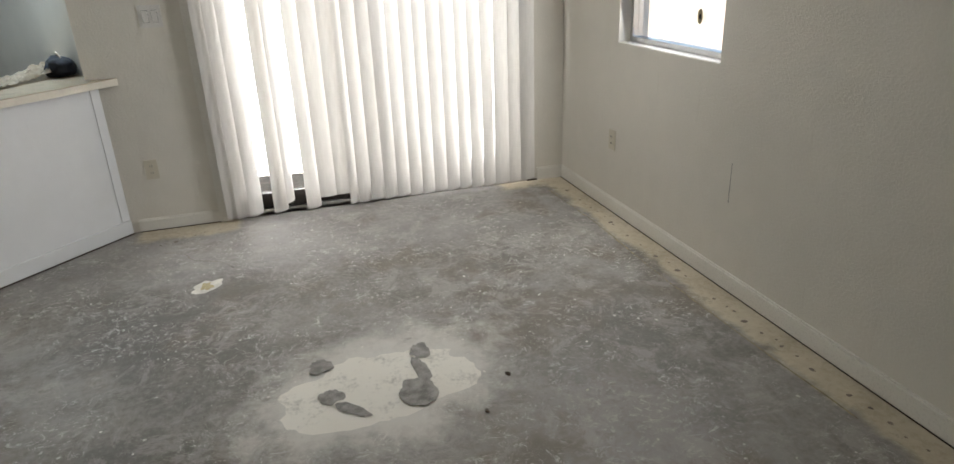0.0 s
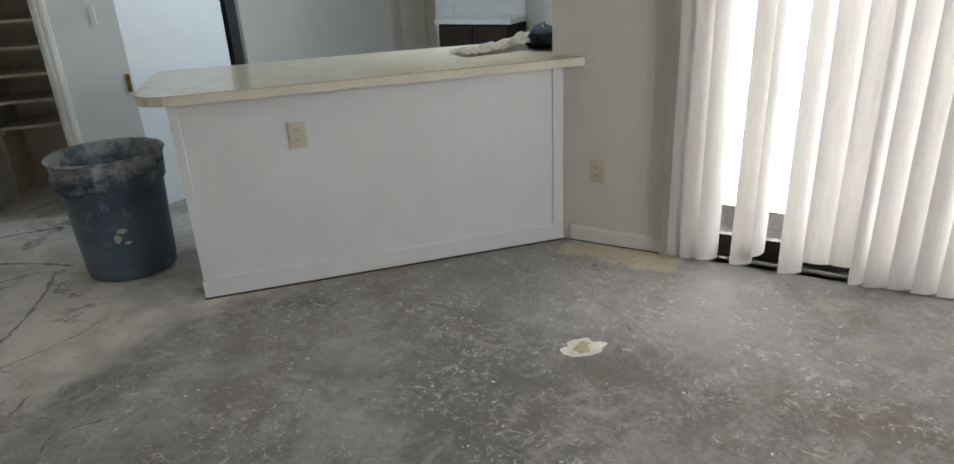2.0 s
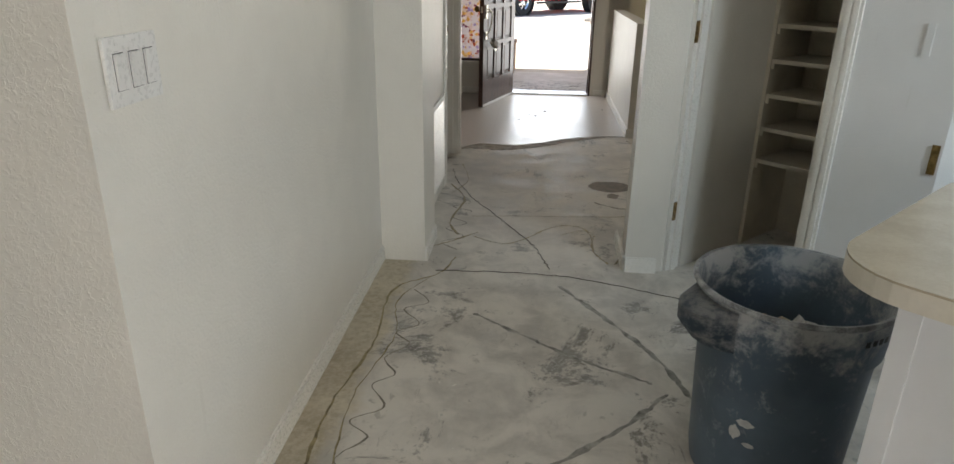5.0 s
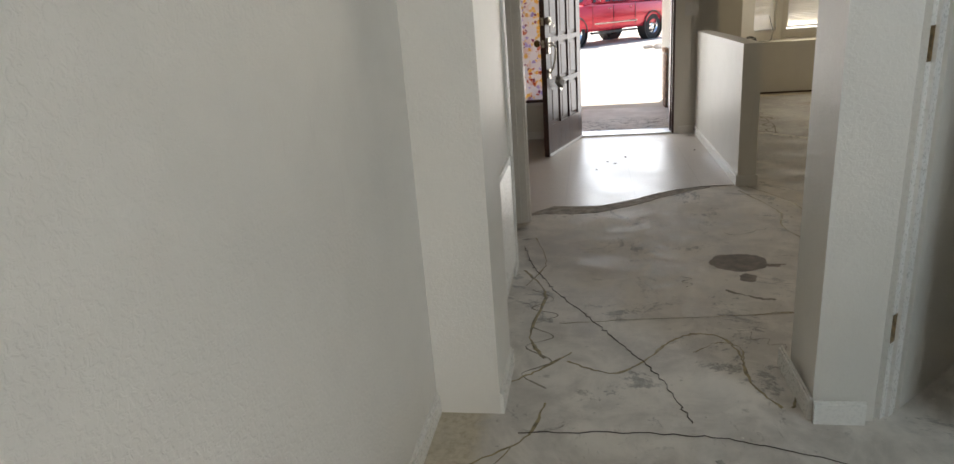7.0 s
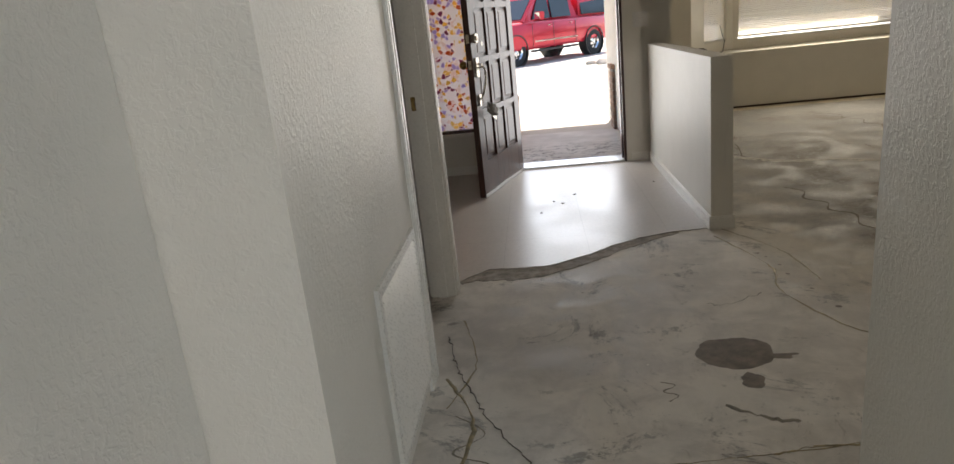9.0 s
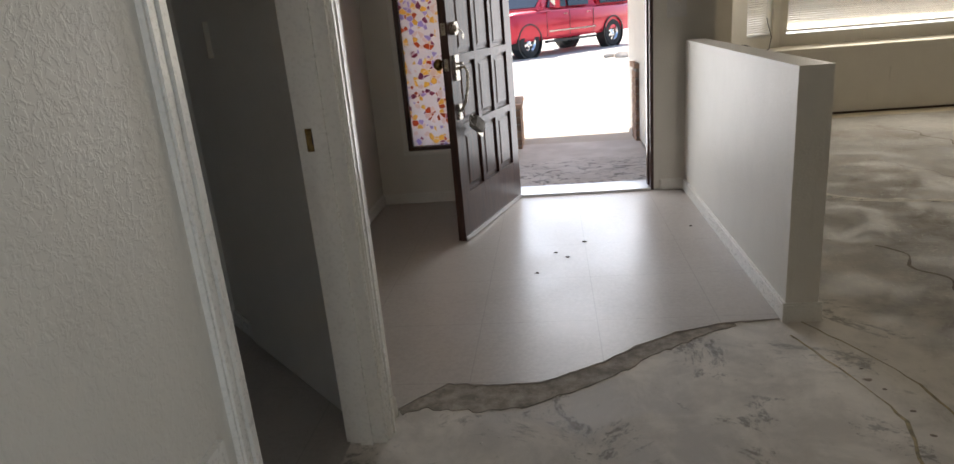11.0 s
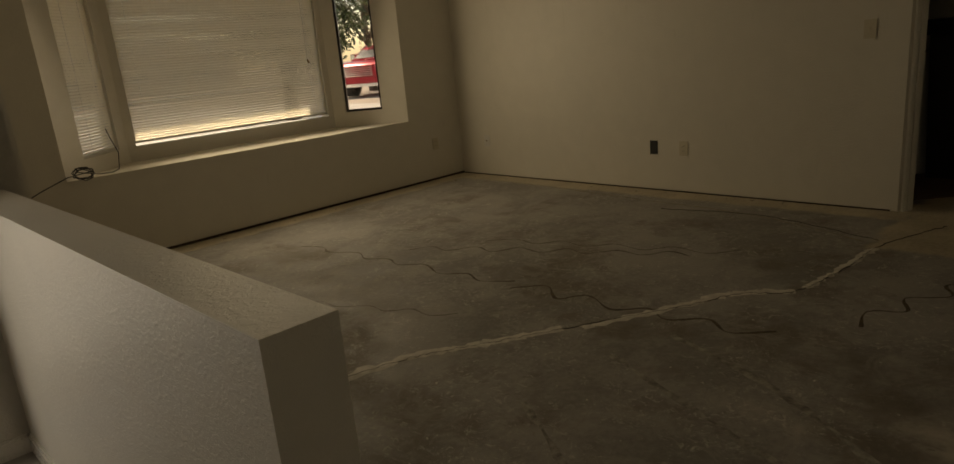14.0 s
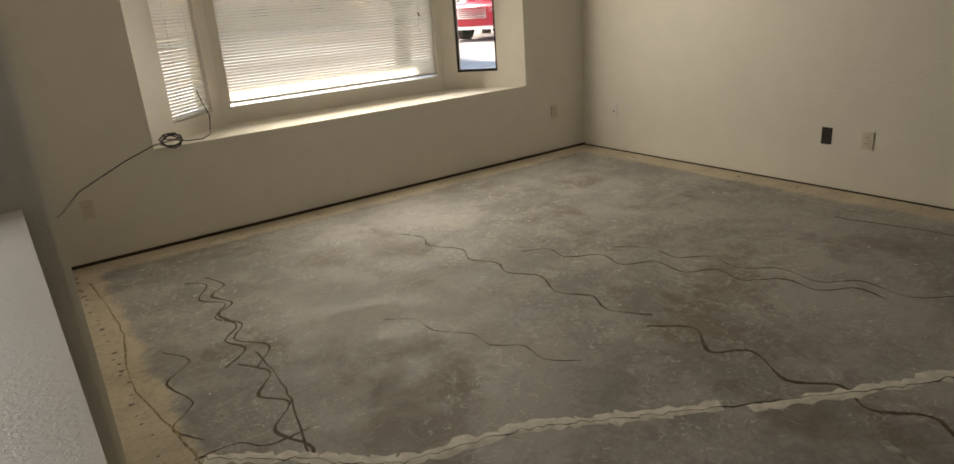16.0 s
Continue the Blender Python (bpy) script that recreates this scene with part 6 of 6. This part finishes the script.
def vehicle(name, place, az, label, length, roof, bed):
    """A tall pickup or estate; x runs to its nose, the left side is +y."""
    ob = thing(name, pose(*place, 0, 0, az), label, "car")
    W_ = 0.98
    front, rear = 0.92, length - 1.15
    body = [section(0.0, W_ * 0.86, 0.5, 1.06), section(0.12, W_ * 0.97, 0.42, 1.14), section(0.5, W_, 0.42, 1.19), section(1.35, W_, 0.42, 1.22), section(length - 0.12, W_ * 0.98, 0.45, 1.22), section(length, W_ * 0.93, 0.5, 1.18)]
    bm = bmesh.new()
    loft(bm, [[(-x, y, z) for x, y, z in s] for s in body])
    part("body", bm, RED, ob, "glossy red painted body", smooth=True)
    c1 = length - 0.1 if not bed else 3.85
    cab = [section(1.3, 0.86, 1.2, 1.26, 0, 0.03), section(2.0, 0.78, 1.2, roof, 0, 0.1), section(c1 - 0.25, 0.78, 1.2, roof, 0, 0.1), section(c1, 0.84, 1.2, 1.3, 0, 0.03)]
    bm = bmesh.new()
    loft(bm, [[(-x, y * (1.1 if z < 1.25 else 1), z) for x, y, z in s] for s in cab])
    part("cab", bm, RED, ob, smooth=True)
    if bed:
        bm = bmesh.new()
        shell = [section(3.95, 0.84, 1.2, roof - 0.02, 0, 0.1), section(length - 0.15, 0.82, 1.2, roof - 0.05, 0, 0.1)]
        loft(bm, [[(-x, y, z) for x, y, z in s] for s in shell])
        part("canopy", bm, RED, ob, "red bed canopy", smooth=True)
    spans = [(1.72, 2.52), (2.62, 3.5)] + ([(4.05, length - 0.35)] if bed else [(3.6, length - 0.6)])
    for sgn in (1, -1):
        for a, b in spans:
            bm = bmesh.new()
            y0, y1 = 0.905 * sgn, 0.8 * sgn
            zt_ = roof - 0.12
            lean = 0.38 if a < 2 else 0.0
            q = [(-a, y0, 1.26), (-b, y0, 1.26), (-b, y1, zt_), (-(a + lean), y1, zt_)]
            f = [bm.verts.new(p) for p in q]
            g = [bm.verts.new((p[0], p[1] - 0.03 * sgn, p[2])) for p in q]
            bm.faces.new(f)
            bm.faces.new(g[::-1])
            for i in range(4):
                bm.faces.new((f[i], f[(i + 1) % 4], g[(i + 1) % 4], g[i]))
            part("side_window", bm, DARK_GLASS, ob, "dark tinted side window")
        for x in (1.62, 2.57, 3.62):
            box_part("door_gap", (-x - 0.006, -x + 0.006, sgn * 0.978, sgn * 0.984, 0.5, 1.18), SLOT, ob, bevel=0)
        for x in (2.35, 3.35):
            box_part("door_handle", (-x - 0.1, -x + 0.05, sgn * 0.99 - 0.012, sgn * 0.99 + 0.012, 1.05, 1.08), CHROME, ob, "chrome door handle")
        box_part("side_trim", (-3.7, -1.7, sgn * 0.985 - 0.008, sgn * 0.985 + 0.008, 0.62, 0.66), CHROME, ob, "chrome side strip")
        box_part("step_bar", (-3.7, -1.6, sgn * 0.93 - 0.06, sgn * 0.93 + 0.06, 0.34, 0.4), BLACK_PL, ob)
        mr = box_part("door_mirror", (-1.9, -1.72, sgn * 1.12 - 0.1, sgn * 1.12 + 0.1, 1.24, 1.46), RED, ob, bevel=0.04)
        box_part("mirror_cap", (-1.72, -1.7, sgn * 1.12 - 0.09, sgn * 1.12 + 0.09, 1.26, 1.44), CHROME, mr, bevel=0.01)
        box_part("headlight", (-0.14, 0.012, sgn * 0.8 - 0.13, sgn * 0.8 + 0.13, 0.86, 1.06), CHROME, ob, "clear headlight", bevel=0.02)
    bm = bmesh.new()
    q = [(-1.34, -0.82, 1.28), (-1.34, 0.82, 1.28), (-1.98, 0.7, roof - 0.06), (-1.98, -0.7, roof - 0.06)]
    f = [bm.verts.new((x + 0.02, y, z + 0.02)) for x, y, z in q]
    g = [bm.verts.new(p) for p in q]
    bm.faces.new(f)
    bm.faces.new(g[::-1])
    for i in range(4):
        bm.faces.new((f[i], f[(i + 1) % 4], g[(i + 1) % 4], g[i]))
    part("windscreen", bm, DARK_GLASS, ob, "dark windscreen")
    g_ = box_part("grille", (-0.03, 0.02, -0.56, 0.56, 0.68, 1.06), CHROME, ob, "chrome grille", bevel=0.03)
    for k in range(5):
        box_part("grille_slot", (0.021, 0.024, -0.5, 0.5, 0.72 + k * 0.065, 0.745 + k * 0.065), SLOT, g_, bevel=0)
    box_part("bumper", (-0.2, 0.09, -0.93, 0.93, 0.44, 0.64), RED, ob, bevel=0.05)
    box_part("skid_plate", (-0.15, 0.07, -0.8, 0.8, 0.32, 0.43), CHROME, ob, bevel=0.02)
    for x in (front, rear):
        for sgn in (1, -1):
            bm = bmesh.new()
            bm_lathe(bm, [(0.22, -0.13), (0.37, -0.13), (0.4, -0.09), (0.4, 0.09), (0.37, 0.13), (0.22, 0.13)], 36)
            ty = part("tyre", bm, RUBBER, ob, "black tyre", smooth=True)
            ty.matrix_basis = pose(-x, sgn * 0.84, 0.4, 90)
            bm = bmesh.new()
            bm_lathe(bm, [(0.0, 0.1), (0.05, 0.115), (0.07, 0.09), (0.2, 0.07), (0.235, 0.12), (0.26, 0.125), (0.26, -0.1)], 36)
            rm = part("rim", bm, CHROME, ty, "bright wheel rim", smooth=True)
            rm.matrix_basis = pose(0, 0, 0, 180 if sgn > 0 else 0)
            for k in range(6):
                bm = bmesh.new()
                a = 2 * math.pi * k / 6
                bm_tube(bm, [(0.14 * math.cos(a), 0.14 * math.sin(a), 0.07), (0.14 * math.cos(a), 0.14 * math.sin(a), 0.1)], 0.04, 8)
                part("rim_opening", bm, SLOT, rm)
            bm = bmesh.new()
            bm_lathe(bm, [(0.43, sgn * -0.15), (0.47, sgn * -0.15), (0.47, 0.15 * sgn), (0.43, 0.15 * sgn)], 36)
            wl = part("wheel_arch", bm, BLACK_PL, ob, "dark wheel arch", smooth=True)
            wl.matrix_basis = pose(-x, sgn * 0.84, 0.42, 90)
    return ob


ux, uy = -0.67, -0.742
nx, ny = -1.2 + ux * 0.92, 14.6 + uy * 0.92
# the nose stands ahead of the front wheel; the left side faces the house
left = (0.742 * 0.84, -0.67 * 0.84)
vehicle("pickup_truck", (nx - left[0], ny - left[1], -0.06), math.degrees(math.atan2(uy, ux)), "red crew cab pickup truck parked on the driveway", 5.7, 1.93, True)
vehicle("parked_suv", (14.4, 17.6, -0.06), 205, "red family car parked under the tree", 4.8, 1.75, False)


def tree(name, place, h, r, seed, label):
    ob = thing(name, pose(*place), label, "tree")
    rr = random.Random(seed)
    bm = bmesh.new()
    bm_tube(bm, [(0, 0, 0), (0.05, 0.02, h * 0.25), (-0.05, 0.05, h * 0.5), (0.02, 0.0, h * 0.75)], 0.2, 10, [0.2, 0.15, 0.1, 0.05])
    tips = []
    for k in range(11):
        a, z0 = rr.uniform(0, 6.28), h * rr.uniform(0.2, 0.5)
        tip = (math.cos(a) * r * rr.uniform(0.5, 0.95), math.sin(a) * r * rr.uniform(0.5, 0.95), z0 + h * rr.uniform(0.15, 0.45))
        bm_tube(bm, [(0, 0, z0), (tip[0] * 0.4, tip[1] * 0.4, z0 + (tip[2] - z0) * 0.6), tip], 0.06, 6, [0.07, 0.045, 0.015])
        tips += [tip, (tip[0] * 0.6, tip[1] * 0.6, (z0 + tip[2]) / 2)]
    part("trunk", bm, BARK, ob)
    vs, fs = [], []
    for tip in tips + [(0, 0, h * 0.9), (0.3, 0.2, h * 0.8)]:
        for c in range(26):
            o = Vector((rr.gauss(0, 1), rr.gauss(0, 1), rr.gauss(0, 0.7))) * r * 0.2 + Vector(tip)
            for l in range(9):
                p = o + Vector((rr.gauss(0, 1), rr.gauss(0, 1), rr.gauss(0, 1))) * 0.11
                a = Vector((rr.uniform(-1, 1), rr.uniform(-1, 1), rr.uniform(-1, 1))).normalized() * 0.09
                b = a.cross(Vector((rr.uniform(-1, 1), rr.uniform(-1, 1), 1))).normalized() * 0.035
                k = len(vs)
                vs += [p - a, p + b, p + a, p - b]
                fs.append((k, k + 1, k + 2, k + 3))
    me = bpy.data.meshes.new("crown")
    me.from_pydata([tuple(v) for v in vs], [], fs)
    me.materials.append(LEAF)
    c = new("crown", me)
    c.parent = ob
    return ob


tree("tree", (17.5, 21.0, -0.12), 6.0, 3.2, 3, "spreading green tree beside the driveway")
tree("tree", (8.6, 12.4, -0.12), 4.6, 2.0, 5, "small green tree standing in the front yard")
tree("tree", (-7.0, 31.0, -0.12), 5.0, 3.0, 8, "olive green desert tree beyond the truck")
tree("tree", (5.0, 46.0, -0.12), 6.5, 3.4, 11, "olive green desert tree across the road")
rnd = random.Random(77)
for k, (x, y, s) in enumerate(((1.1, 12.4, 0.22), (1.5, 12.7, 0.3), (1.9, 12.5, 0.2), (2.3, 14.2, 0.3), (0.8, 12.7, 0.14), (2.7, 13.2, 0.24))):
    bm = bmesh.new()
    bmesh.ops.create_icosphere(bm, subdivisions=3, radius=s)
    for v in bm.verts:
        v.co *= 1 + 0.45 * noise.noise(v.co * (2.2 / s * 0.3) + Vector((k * 7, 0, 0)))
        v.co.z *= 0.6
    ob = part("landscape_rock", bm, ROCK, None, "pale tan landscape rock lying on the gravel")
    ob.location = (x, y, -0.03)
    tagged(ob, category="rock", group="landscape rocks")


def house(name, place, az, w, d, label):
    ob = thing(name, pose(*place, 0, 0, az), label, "house")
    box_part("wall", (-w / 2, w / 2, 0, d, 0, 2.7), STUCCO, ob, bevel=0)
    bm = bmesh.new()
    a = [bm.verts.new(p) for p in ((-w / 2 - 0.5, -0.5, 2.71), (w / 2 + 0.5, -0.5, 2.71), (w / 2 + 0.5, d + 0.5, 2.71), (-w / 2 - 0.5, d + 0.5, 2.71), (-w / 2 + 2, d / 2, 4.3), (w / 2 - 2, d / 2, 4.3))]
    for f in ((0, 1, 5, 4), (1, 2, 5), (2, 3, 4, 5), (3, 0, 4), (3, 2, 1, 0)):
        bm.faces.new([a[i] for i in f])
    part("roof", bm, ROOF, ob)
    for x in (-w * 0.3, 0.1, w * 0.3):
        wd = box_part("window", (x - 0.7, x + 0.7, -0.03, -0.005, 1.0, 2.1), WHITE_PL, ob)
        box_part("pane", (x - 0.64, x + 0.64, -0.036, -0.031, 1.06, 2.04), DARK_GLASS, wd, bevel=0)
    return ob


house("neighbour_house", (-9, 52, -0.12), 0, 18, 9, "tan stucco house across the road")
house("neighbour_house", (19, 52, -0.12), 0, 16, 9, "tan stucco house across the road")
house("neighbour_house", (38, 30, -0.12), -70, 16, 9, "tan stucco house beside the yard")

# ---- patio behind the blinds ----
bm = bmesh.new()
bm_box(bm, 1.41, 5.4, -12.2, -8.2, -0.12, -0.03)
structure("patio_slab", bm, DRIVE, "pale concrete patio slab")
bm = bmesh.new()
bm_box(bm, 4.2, 4.35, -12.2, -7.6, -0.12, 0.98)
structure("patio_wall", bm, WALL_WHITE, "low white patio wall", 0.01)
# pierced block screen on the low wall
sc = thing("block_screen", pose(4.2, -12.2, 0.98), "tan pierced block screen on the low patio wall", "fence")
bm = bmesh.new()
for r_ in range(9):
    for c_ in range(23):
        y0, z0 = c_ * 0.2, 0.002 + r_ * 0.16
        bm_box(bm, 0, 0.15, y0 + (0.05 if r_ % 2 else 0), y0 + (0.15 if r_ % 2 else 0.1), z0, z0 + 0.155)
tagged(part("block", bm, BLOCK, sc, "tan screen blocks"), kind="stuff")
# slab added out of view so that the vertical blinds get no direct sun
bm = bmesh.new()
bm_box(bm, 1.4, 4.1, -12.3, -7.9, 2.5, 2.62)
structure("patio_sun_block", bm, STUCCO, "unseen tan slab over the patio, added to keep sun off the blinds")
bm = bmesh.new()
bm_box(bm, -3.2, 1.2, -13.7, -13.55, -0.12, 1.7)
structure("garden_wall", bm, STUCCO, "pale garden wall outside the dining window")
